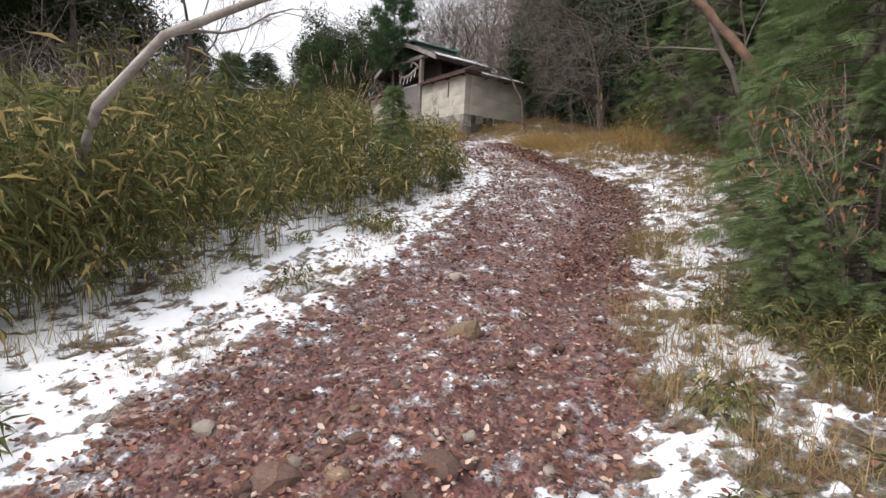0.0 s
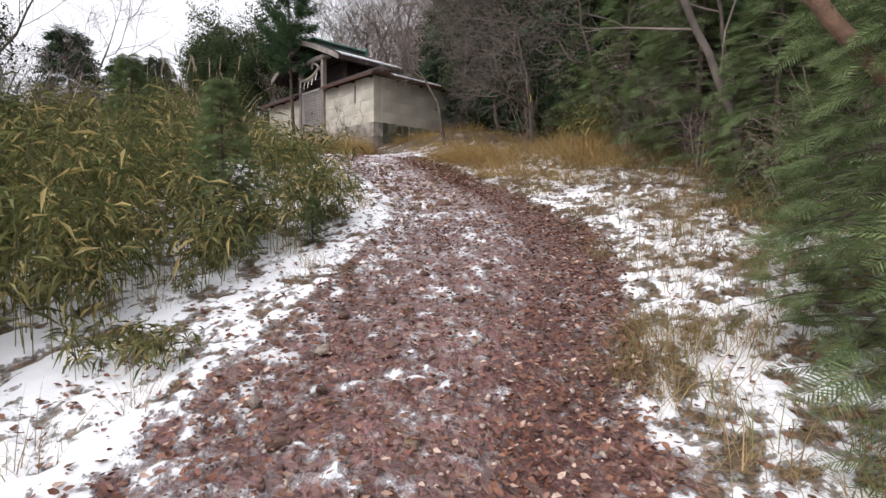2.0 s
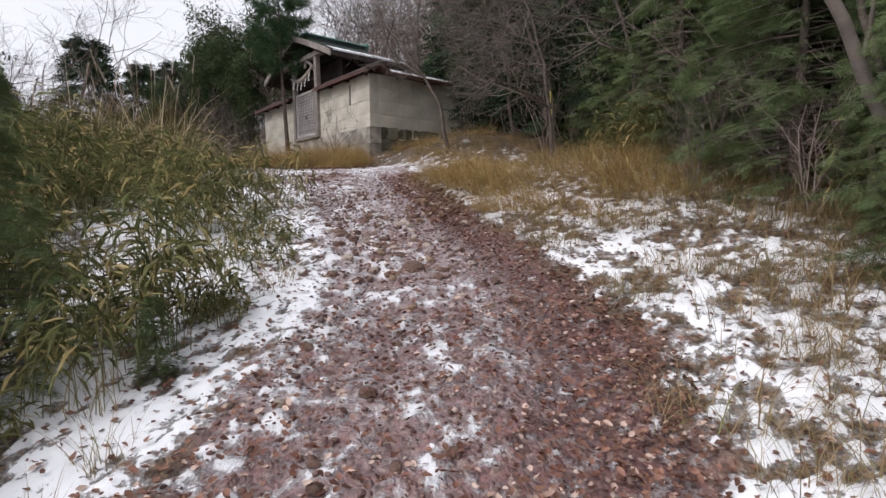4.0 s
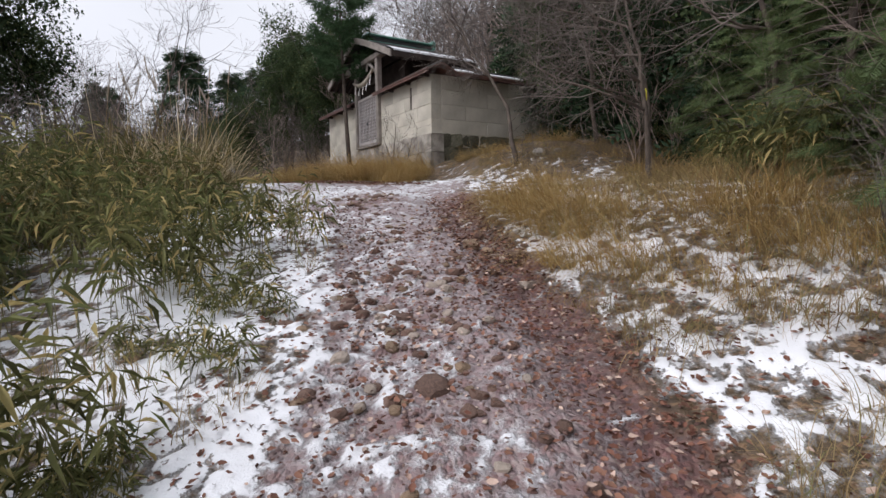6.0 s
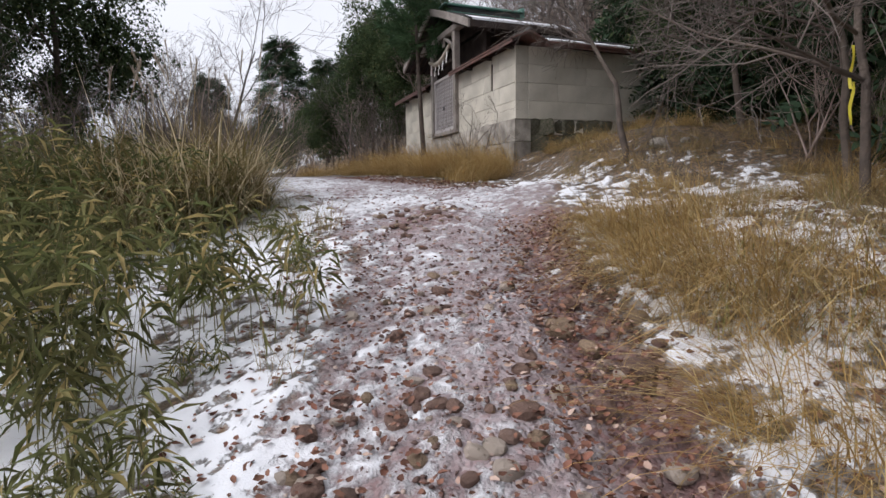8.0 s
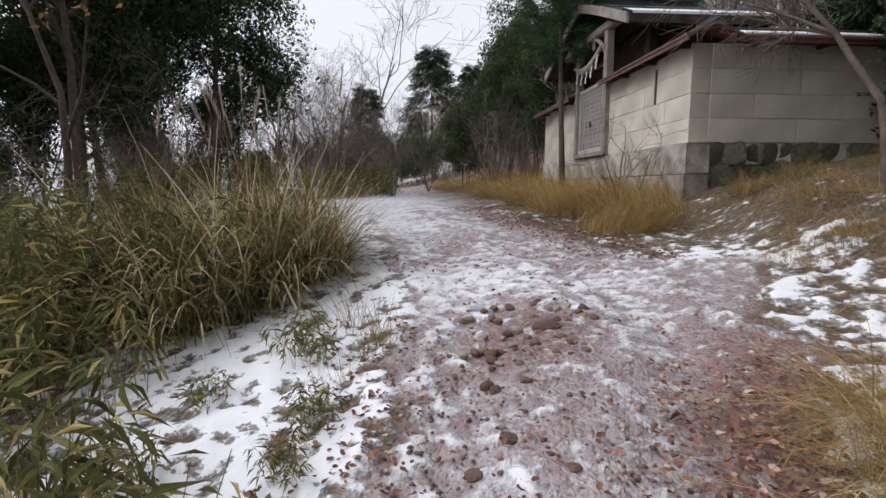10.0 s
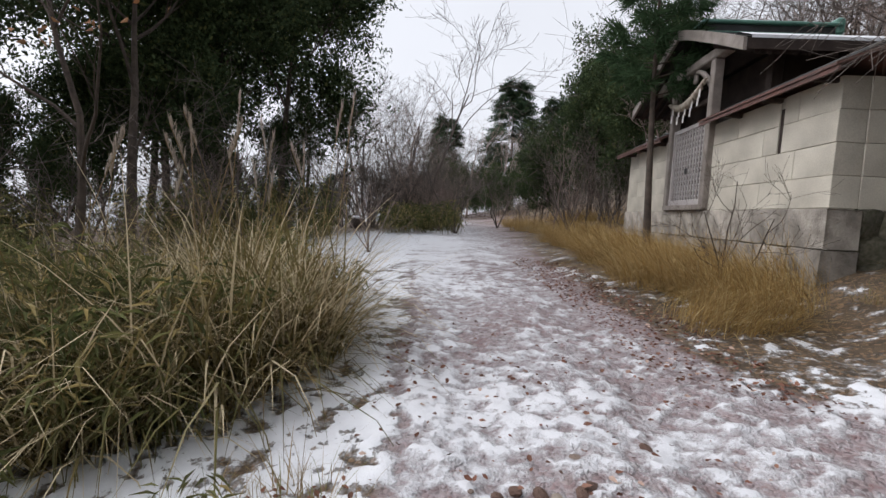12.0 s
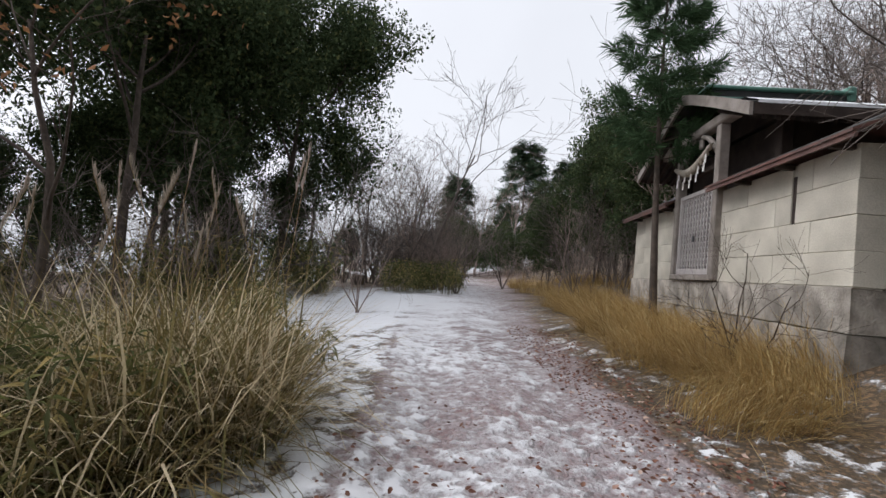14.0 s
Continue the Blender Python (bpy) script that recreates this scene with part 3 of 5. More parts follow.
            boxes(bm, *((-0.262, a, Z_WALL - 0.045, -0.235, b, Z_WALL + 0.004) if axis == "y" else (a, -0.262, Z_WALL - 0.045, b, -0.235, Z_WALL + 0.004)))
            part("fascia", bm, "red_brown_roof", e)
            bm = bmesh.new()
            boxes(bm, *((0.10, a - 0.01, Z_WALL + 0.2, 0.18, b + 0.01, Z_WALL + 0.25) if axis == "y" else (a - 0.01, 0.10, Z_WALL + 0.2, b + 0.01, 0.18, Z_WALL + 0.25)), bevel=0.012)
            part("ridge_cap", bm, "dark_metal", e)
            q = a + 0.35
            while q < b - 0.1:
                bm = boxes(bmesh.new(), *((-0.225, q, Z_WALL - 0.06, 0.0, q + 0.06, Z_WALL - 0.002) if axis == "y" else (q, -0.225, Z_WALL - 0.06, q + 0.06, 0.0, Z_WALL - 0.002)), bevel=0.006)
                part("bracket", bm, "dark_shaded_wood", e)
                q += 0.95
    bm = boxes(bmesh.new(), 0.6, -0.24, Z_WALL + 0.075, 2.6, 0.09, Z_WALL + 0.11, bevel=0.01)
    for v in bm.verts:
        v.co.z += (v.co.y + 0.24) * 0.36 - 0.02
    me = bpy.data.meshes.new("snow_strip")
    bm.to_mesh(me)
    bm.free()
    me.materials.append(MATS["snow"])
    tagged(link("snow_strip", me, None, SHRINE), "thin strip of snow lying on the wall coping", "snow")
    return root


def rubble_mesh(k, mat):
    """A rough boulder of unit size."""
    key = ("rubble", k, mat)
    if key not in BLOCKS:
        bm = bmesh.new()
        bmesh.ops.create_icosphere(bm, subdivisions=3 if mat == "mossy_stone" else 2, radius=1)
        rnd = random.Random(70 + k)
        o = Vector((rnd.uniform(0, 50), rnd.uniform(0, 50), 0))
        for v in bm.verts:
            n = noise.noise(v.co * 0.9 + o) * 0.45 + noise.noise(v.co * 2.3 + o) * 0.18
            v.co *= 1 + n
            m = max(abs(v.co.x), abs(v.co.y), abs(v.co.z))
            v.co *= (0.25 + 0.75 / max(m, 0.4)) if mat == "mossy_stone" else (0.75 + 0.25 / max(m, 0.4))
        me = bpy.data.meshes.new("stone")
        bm.to_mesh(me)
        bm.free()
        me.materials.append(MATS[mat])
        BLOCKS[key] = me
    return BLOCKS[key]


def shrine():
    """Gabled hall whose gable end stands over the lattice gate."""
    mid, eave, peak = 3.86, 6.63, 7.56
    half, x0, x1 = 2.38, -0.27, 2.35
    root = tagged(link("shrine_hall", None, None, SHRINE), "small old wooden shrine hall with green copper ridge and snowy eaves", "shrine")
    # two slightly hollow slopes with thickness
    for sgn in (-1, 1):
        bm = bmesh.new()
        prof = []
        for k in range(7):
            u = k / 6
            prof.append((mid + sgn * half * u, peak + (eave - peak) * u ** 1.1))
        rows = []
        for x in (x0, x1):
            rows.append([bm.verts.new((x, y, z)) for y, z in prof] + [bm.verts.new((x, y, z - 0.09)) for y, z in prof[::-1]])
        n = len(rows[0])
        bm.faces.new(rows[0])
        bm.faces.new(rows[1][::-1])
        for i in range(n):
            bm.faces.new((rows[0][i], rows[1][i], rows[1][(i + 1) % n], rows[0][(i + 1) % n]))
        bmesh.ops.recalc_face_normals(bm, faces=bm.faces)
        part("roof_slope", bm, "dark_roof", root, "dark weathered roof slope")
        # barge boards on both gable ends
        for x in (x0 - 0.05, x1 + 0.003):
            bm = bmesh.new()
            a = [bm.verts.new((x, y, z + 0.02)) for y, z in prof]
            b = [bm.verts.new((x, y, z - 0.15)) for y, z in prof]
            for i in range(6):
                bm.faces.new((a[i], a[i + 1], b[i + 1], b[i]))
            r = bmesh.ops.extrude_face_region(bm, geom=bm.faces[:])
            for v in [g for g in r["geom"] if isinstance(g, bmesh.types.BMVert)]:
                v.co.x += 0.047
            bmesh.ops.recalc_face_normals(bm, faces=bm.faces)
            part("bargeboard", bm, "old_wood", root, "grey weathered bargeboard")
        # rafters with pale ends
        for k in range(15):
            x = x0 + 0.16 + k * (x1 - x0 - 0.3) / 14
            bm = bmesh.new()
            ya, za, yb, zb = mid + sgn * (half - 0.05), eave - 0.10, mid + sgn * 1.05, eave + (peak - eave) * 0.56 - 0.13
            v = [bm.verts.new((x + dx, y, z + dz)) for y, z in ((ya, za), (yb, zb)) for dx, dz in ((-0.03, 0), (0.03, 0), (0.03, -0.075), (-0.03, -0.075))]
            for f in ((0, 1, 2, 3), (7, 6, 5, 4), (0, 4, 5, 1), (1, 5, 6, 2), (2, 6, 7, 3), (3, 7, 4, 0)):
                bm.faces.new([v[i] for i in f])
            bmesh.ops.recalc_face_normals(bm, faces=bm.faces)
            part("rafter", bm, "dark_shaded_wood", root)
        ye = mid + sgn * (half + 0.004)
        part("eave_board", boxes(bmesh.new(), x0 + 0.01, min(ye, ye - sgn * 0.03), eave - 0.13, x1 - 0.01, max(ye, ye - sgn * 0.03), eave + 0.012), "dark_shaded_wood", root)
    # copper ridge box
    bm = boxes(bmesh.new(), x0 + 0.35, mid - 0.17, peak - 0.06, x1 - 0.12, mid + 0.17, peak + 0.10, bevel=0.01)
    part("ridge_box", bm, "dark_metal", root)
    bm = boxes(bmesh.new(), x0 + 0.28, mid - 0.23, peak + 0.104, x1 - 0.05, mid + 0.23, peak + 0.16, bevel=0.015)
    part("ridge_cap", bm, "copper", root, "green patinated copper ridge cap")
    bm = boxes(bmesh.new(), x0 + 0.33, mid - 0.30, peak - 0.09, x1 - 0.10, mid + 0.30, peak - 0.064, bevel=0.01)
    part("ridge_flashing", bm, "copper", root, "green copper flashing below the ridge")
    part("ridge_end", boxes(bmesh.new(), x1 - 0.12, mid - 0.20, peak - 0.02, x1 + 0.02, mid + 0.20, peak + 0.26, bevel=0.03), "copper", root, "green copper ridge end")
    # timber frame of the gable end
    for y in (GATE0 + 0.06, GATE1 - 0.06):
        part("post", boxes(bmesh.new(), -0.10, y - 0.075, Z_BASE + 0.02, 0.05, y + 0.075, 6.78, bevel=0.012), "old_wood", root, "pale weathered gate post")
    for y in (2.25, 5.65):
        part("post", boxes(bmesh.new(), 0.45, y - 0.08, 4.3, 0.61, y + 0.08, 6.85, bevel=0.01), "dark_shaded_wood", root)
    part("lintel", boxes(bmesh.new(), -0.07, GATE0 + 0.14, 6.14, 0.03, GATE1 - 0.14, 6.22, bevel=0.01), "dark_shaded_wood", root)
    part("tie_beam", boxes(bmesh.new(), -0.12, GATE0 - 0.5, 6.79, 0.07, GATE1 + 1.0, 6.94, bevel=0.02), "old_wood", root, "pale weathered tie beam")
    # curved braces that meet under the gable
    for sgn in (-1, 1):
        s = Soup()
        c = (GATE0 + GATE1) / 2
        t = np.linspace(0, 1, 9)
        tube(s, np.stack([np.full(9, -0.06), c + sgn * (0.74 - 0.62 * t), 6.36 + 0.40 * np.sin(t * 1.5)], 1), 0.05 - 0.012 * t, 6)
        me = s.mesh("brace", "old_wood", True)
        link("brace", me, root, None, "curved weathered timber brace")
    bm = bmesh.new()
    boxes(bm, -0.05, (GATE0 + GATE1) / 2 - 0.07, 6.60, 0.0, (GATE0 + GATE1) / 2 + 0.07, 6.785, bevel=0.02)
    part("king_block", bm, "old_wood", root)
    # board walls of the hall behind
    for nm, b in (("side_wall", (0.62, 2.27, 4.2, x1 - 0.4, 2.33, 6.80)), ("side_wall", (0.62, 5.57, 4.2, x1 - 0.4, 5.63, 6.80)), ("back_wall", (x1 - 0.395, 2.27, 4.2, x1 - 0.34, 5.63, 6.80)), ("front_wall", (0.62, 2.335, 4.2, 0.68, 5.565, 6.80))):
        part(nm, boxes(bmesh.new(), *b), "dark_shaded_wood", root)
    bm = bmesh.new()
    v = [bm.verts.new(p) for p in ((0.50, mid - 1.75, 6.80), (0.50, mid + 1.75, 6.80), (0.50, mid, 7.42))]
    f = bm.faces.new(v)
    r = bmesh.ops.extrude_face_region(bm, geom=[f])
    for q in [g for g in r["geom"] if isinstance(g, bmesh.types.BMVert)]:
        q.co.x += 0.05
    part("gable_board", bm, "dark_shaded_wood", root)
    # snow lying along the lower slope that faces the path
    bm = bmesh.new()
    rnd = random.Random(3)
    ups, downs = [], []
    for k in range(25):
        x = x0 + 0.06 + k * (x1 - x0 - 0.1) / 24
        w = 0.55 + 0.05 * math.sin(k * 1.3) + rnd.uniform(-0.03, 0.03)
        row = []
        for q in range(4):
            y = mid - half + 0.01 + q * w / 3
            u = (mid - y) / half
            z = peak + (eave - peak) * u ** 1.1
            row.append((x, y, z + (0.055 if q in (0, 1, 2) else 0.006)))
        ups.append([bm.verts.new(p) for p in row])
        downs.append([bm.verts.new((p[0], p[1], p[2] - 0.05 if q < 3 else p[2] - 0.004)) for q, p in enumerate(row)])
    for k in range(24):
        for q in range(3):
            bm.faces.new((ups[k][q], ups[k][q + 1], ups[k + 1][q + 1], ups[k + 1][q]))
        bm.faces.new((downs[k][0], ups[k][0], ups[k + 1][0], downs[k + 1][0]))
    bmesh.ops.recalc_face_normals(bm, faces=bm.faces)
    me = bpy.data.meshes.new("roof_snow")
    bm.to_mesh(me)
    bm.free()
    me.materials.append(MATS["snow"])
    tagged(link("roof_snow", me, None, SHRINE), "band of white snow along the lower roof slope", "snow")


def gate():
    """Grey lattice gate, closed, of thin crossed slats in a frame."""
    door = tagged(link("door_1", None, None, SHRINE), "closed grey wooden lattice gate between weathered posts", "gate", kind="structure")
    y0, y1, z0, z1 = GATE0 + 0.14, GATE1 - 0.14, 4.50, 5.88
    part("frame", boxes(bmesh.new(), -0.055, y0, z0, 0.0, y0 + 0.07, z1, 0.005), "lattice_wood", door)
    part("frame", boxes(bmesh.new(), -0.055, y1 - 0.07, z0, 0.0, y1, z1, 0.005), "lattice_wood", door)
    part("frame", boxes(bmesh.new(), -0.054, y0 + 0.072, z1 - 0.07, 0.0, y1 - 0.072, z1, 0.005), "lattice_wood", door)
    part("frame", boxes(bmesh.new(), -0.054, y0 + 0.072, z0, 0.0, y1 - 0.072, z0 + 0.09, 0.005), "lattice_wood", door)
    up = boxes(bmesh.new(), -0.013, -0.012, -(z1 - z0) / 2 + 0.09, 0.013, 0.012, (z1 - z0) / 2 - 0.07)
    across = boxes(bmesh.new(), -0.010, -(y1 - y0) / 2 + 0.072, -0.012, 0.010, (y1 - y0) / 2 - 0.072, 0.012)
    meshes = []
    for nm, bm in (("upright_slat", up), ("cross_slat", across)):
        me = bpy.data.meshes.new(nm)
        bm.to_mesh(me)
        bm.free()
        me.materials.append(MATS["lattice_wood"])
        meshes.append(me)
    k = 11
    for i in range(k):
        link("upright_slat", meshes[0], door, pose(-0.036, y0 + 0.07 + (i + 0.6) * (y1 - y0 - 0.14) / k, (z0 + z1) / 2))
    k = 13
    for i in range(k):
        link("cross_slat", meshes[1], door, pose(-0.013, (y0 + y1) / 2, z0 + 0.1 + (i + 0.6) * (z1 - z0 - 0.18) / k))
    # dark sheet whose colour stands in for the shaded gaps between the slats
    part("backing", boxes(bmesh.new(), 0.03, y0 + 0.01, z0, 0.05, y1 - 0.01, z1), "dark_shaded_wood", door)
    part("latch", boxes(bmesh.new(), -0.08, (y0 + y1) / 2 - 0.03, 5.04, -0.05, (y0 + y1) / 2 + 0.03, 5.14, 0.008), "dark_metal", door, "small dark iron latch")
    part("sill", boxes(bmesh.new(), -0.12, GATE0 + 0.02, 4.402, 0.2, GATE1 - 0.02, 4.494, 0.01), "old_wood", door)


def sacred_rope():
    root = tagged(link("straw_rope", None, None, SHRINE), "twisted pale straw rope with folded white paper strips over the gate", "rope")
    y0, y1 = GATE0 + 0.12, GATE1 - 0.10
    for ph in (0, math.pi):
        s = Soup()
        t = np.linspace(0, 1, 60)
        sag = 6.50 - 0.12 * t - 0.22 * np.sin(t * math.pi)
        rad = 0.028 + 0.028 * np.sin(t * math.pi)
        tube(s, np.stack([-0.16 + 0.6 * rad * np.cos(t * 44 + ph), y0 + (y1 - y0) * t, sag + 0.6 * rad * np.sin(t * 44 + ph)], 1), rad * 0.75, 6)
        link("strand", s.mesh("strand", "rope_straw", True), root)
    for k in range(5):
        t = (k + 0.7) / 5.4
        y, z = y0 + (y1 - y0) * t, 6.50 - 0.12 * t - 0.22 * math.sin(t * math.pi) - 0.03
        bm = bmesh.new()
        for q in range(4):
            boxes(bm, -0.175 + 0.007 * (q % 2), y - 0.05 + 0.025 * q, z - 0.062 * (q + 1), -0.169 + 0.007 * (q % 2), y + 0.01 + 0.025 * q, z - 0.062 * q + 0.012)
        part("paper_strip", bm, "paper", root, "zigzag folded white paper strip")


enclosure()
shrine()
gate()
sacred_rope()


# ---------------------------------------------------------------- plants
rng = np.random.default_rng(7)
LEAF_V = np.array([(0, 0, 0), (-0.5, 0.4, 0.10), (0.5, 0.4, 0.10), (0, 0.42, 0), (0, 1, -0.12)])
LEAF_F = np.array([(0, 3, 1), (1, 3, 4), (0, 2, 3), (3, 2, 4)])
DIA_V = np.array([(0, 0, 0), (-0.5, 0.45, 0), (0.5, 0.45, 0), (0, 1, 0)])
DIA_F = np.array([(0, 2, 1), (1, 2, 3)])


def unit(v):
    return v / np.maximum(np.linalg.norm(v, axis=-1, keepdims=True), 1e-9)


def bamboo_meshes(seed, n=34, r=0.5, h=1.25):
    g = np.random.default_rng(seed)
    stems, leaves = Soup(), Soup()
    for _ in range(n):
        a, q = g.uniform(0, 2 * math.pi), r * math.sqrt(g.uniform())
        base = np.array([q * math.cos(a), q * math.sin(a), -0.05])
        hh = h * g.uniform(0.55, 1.1)
        lean = g.normal(0, 0.16, 2) * hh
        t = np.linspace(0, 1, 5)
        pts = base + np.stack([lean[0] * t ** 1.6, lean[1] * t ** 1.6, hh * t], 1)
        tube(stems, pts, 0.0042 - 0.0026 * t, 3)
        m = g.integers(9, 15)
        s = g.uniform(0.30, 1.0, m) ** 0.8
        p = base + np.stack([lean[0] * s ** 1.6, lean[1] * s ** 1.6, hh * s], 1)
        az = g.uniform(0, 2 * math.pi, m)
        d = np.stack([np.cos(az), np.sin(az), g.uniform(-1.6, 0.45, m)], 1)
        L = g.uniform(0.11, 0.25, m)
        p = p + 0.06 * unit(d) * np.array([1, 1, 0.3])
        up = np.stack([g.normal(0, 0.35, m), g.normal(0, 0.35, m), np.ones(m)], 1)
        leaves.many(LEAF_V, LEAF_F, frames_along(d, up, np.stack([L * 0.125, L, L], 1), p))
    return stems.mesh("undergrowth", "bamboo_stem"), leaves.mesh("foliage", "bamboo_leaf")


def blades(soup, n, r, h, width, droop, g, lean=(0, 0), segs=4):
    """Arching grass blades."""
    a, q = g.uniform(0, 2 * math.pi, n), r * np.sqrt(g.uniform(0, 1, n))
    base = np.stack([q * np.cos(a), q * np.sin(a), np.full(n, -0.03)], 1)
    az = a + g.normal(0, 1.5, n)
    L, dr = h * g.uniform(0.4, 1.15, n), droop * g.uniform(0.25, 1.35, n)
    out = np.stack([np.cos(az) + lean[0], np.sin(az) + lean[1], np.zeros(n)], 1)
    sidev = np.stack([-np.sin(az), np.cos(az), np.zeros(n)], 1)
    t = np.linspace(0, 1, segs + 1)
    ang = g.uniform(0.05, 0.35 + 0.4 * droop, n)[:, None] + dr[:, None] * t[None] * 1.1
    dx, dz = np.sin(ang) * L[:, None] / segs, np.cos(ang) * L[:, None] / segs
    X = np.concatenate([np.zeros((n, 1)), np.cumsum(dx, 1)[:, :-1]], 1)
    Zz = np.concatenate([np.zeros((n, 1)), np.cumsum(dz, 1)[:, :-1]], 1)
    c = base[:, None] + out[:, None] * X[..., None] + np.array([0, 0, 1.0]) * Zz[..., None]
    w = (width * g.uniform(0.6, 1.3, n))[:, None] * (1 - t[None] ** 1.5 * 0.92)
    v = np.stack([c - sidev[:, None] * w[..., None] / 2, c + sidev[:, None] * w[..., None] / 2], 2).reshape(-1, 3)
    k = np.arange(n)[:, None] * (segs + 1) * 2 + np.arange(segs)[None] * 2
    f = np.stack([k, k + 1, k + 3, k + 2], -1).reshape(-1, 4)
    soup.add(v, f)


def tuft_mesh(seed, mat, n, r, h, width=0.007, droop=0.8, lean=(0, 0)):
    s = Soup()
    blades(s, n, r, h, width, droop, np.random.default_rng(seed), lean)
    return s.mesh("grass_tuft", mat)


def spray(pairs=9, wide=0.055):
    """A flat conifer frond of unit length."""
    s = Soup()
    for k in range(pairs):
        t = (k + 0.6) / pairs
        for sg in (-1, 1):
            d = np.array([[sg * 0.85, 0.62, -0.10 + 0.12 * ((k * 7 + (sg > 0) * 3) % 5 - 2) / 2]])
            s.many(DIA_V, DIA_F, frames_along(d, np.array([[0, 0, 1.0]]), np.array([[wide, 0.44 * (1 - 0.72 * t) + 0.06, 1]]), np.array([[0, t, -0.06 * t * t]])))
    s.many(DIA_V, DIA_F, frames_along(np.array([[0, 1, -0.1]]), np.array([[0, 0, 1.0]]), np.array([[0.03, 1.05, 1]]), np.zeros((1, 3))))
    return np.concatenate(s.v), np.concatenate(s.f)


def needle_tuft(n=26):
    g = np.random.default_rng(2)
    s = Soup()
    d = unit(np.stack([g.normal(0, 0.55, n), g.uniform(0.2, 1.0, n), g.normal(0, 0.55, n)], 1))
    s.many(DIA_V, DIA_F, frames_along(d, g.normal(0, 1, (n, 3)), np.stack([np.full(n, 0.05), g.uniform(0.5, 1, n), np.ones(n)], 1), np.stack([np.zeros(n), g.uniform(0, 0.4, n), np.zeros(n)], 1)))
    return np.concatenate(s.v), np.concatenate(s.f)


def leaf_cluster(n=12, wide=0.5):
    g = np.random.default_rng(4)
    s = Soup()
    d = unit(g.normal(0, 1, (n, 3)) + np.array([0, 0.5, 0]))
    s.many(DIA_V, DIA_F, frames_along(d, g.normal(0, 0.6, (n, 3)) + np.array([0, 0, 1]), np.stack([np.full(n, 0.34 * wide), g.uniform(0.25, 0.4, n), np.ones(n)], 1), g.normal(0, 0.38, (n, 3)) + np.array([0, 0.4, 0])))
    return np.concatenate(s.v), np.concatenate(s.f)


SPRAY, FAR_SPRAY, TUFT, CLUSTER = spray(14, 0.030), spray(6, 0.10), needle_tuft(), leaf_cluster()


def conifer_meshes(seed, h, r, count, piece, size, bark="bark", mat="needles", low=0.08, droop=0.25, pointed=0.9, trunk=0.03):
    """Trunk with whorled boughs; fronds hang along the boughs."""
    g = np.random.default_rng(seed)
    wood, limbs, green = Soup(), Soup(), Soup()
    t = np.linspace(0, 1, 9)
    bend = g.normal(0, 0.02, 2) * h
    axis = lambda s: np.stack([bend[0] * np.sin(s * 2.2), bend[1] * np.sin(s * 1.7), h * s], -1)
    tube(wood, axis(t) - np.array([0, 0, 0.1]) * (1 - t[:, None]), trunk * h * 0.5 * (1 - t * 0.93) + 0.004, 7)
    boughs = max(14, int(count / 14))
    per = max(3, count // boughs)
    for k in range(boughs):
        s = low + (1 - low) * (k + g.uniform(0, 0.8)) / boughs
        az = k * 2.4 + g.normal(0, 0.3)
        L = r * (1 - s) ** pointed * g.uniform(0.75, 1.15) + 0.10 * r
        L *= min(1.0, 0.55 + (s - low) * 2.2)
        o = axis(np.array([s]))[0]
        q = np.linspace(0, 1, 4)
        out = np.array([math.cos(az), math.sin(az), 0])
        lift = 0.25 if s > 0.7 else 0.05
        pts = o + out * (L * q)[:, None] + np.array([0, 0, 1]) * (lift * L * q - droop * L * q ** 2)[:, None]
        tube(limbs, pts, (0.010 * h ** 0.5 * (1 - s * 0.6)) * (1 - 0.85 * q), 3)
        u = np.sqrt(g.uniform(0.06, 1, per))
        p = o + out * (L * u)[:, None] + np.array([0, 0, 1]) * (lift * L * u - droop * L * u ** 2)[:, None]
        side = np.array([-out[1], out[0], 0])
        d = out * g.uniform(0.3, 1.0, per)[:, None] + side * g.normal(0, 0.75, per)[:, None] + np.array([0, 0, 1]) * g.normal(-0.15 - droop * 0.5, 0.22, per)[:, None]
        p = p + side * (g.normal(0, 0.10, per) * L)[:, None]
        up = np.stack([g.normal(0, 0.8, per), g.normal(0, 0.8, per), np.ones(per)], 1)
        green.many(*piece, frames_along(d, up, size * g.uniform(0.65, 1.25, per), p))
    return wood.mesh("trunk", bark), green.mesh("crown", mat), limbs.mesh("limbwork", bark)


FOOT, FINE = [None], [0.0012]


def crowds(p):
    """Whether a limb's point, of a plant at FOOT, would hang into the way."""
    if FOOT[0] is None:
        return False
    x, y = FOOT[0][0] + p[0], FOOT[0][1] + p[1]
    return float(trail_of(np.array([x]), np.array([y]))[0][0]) < 0.4 and p[2] < 3.5


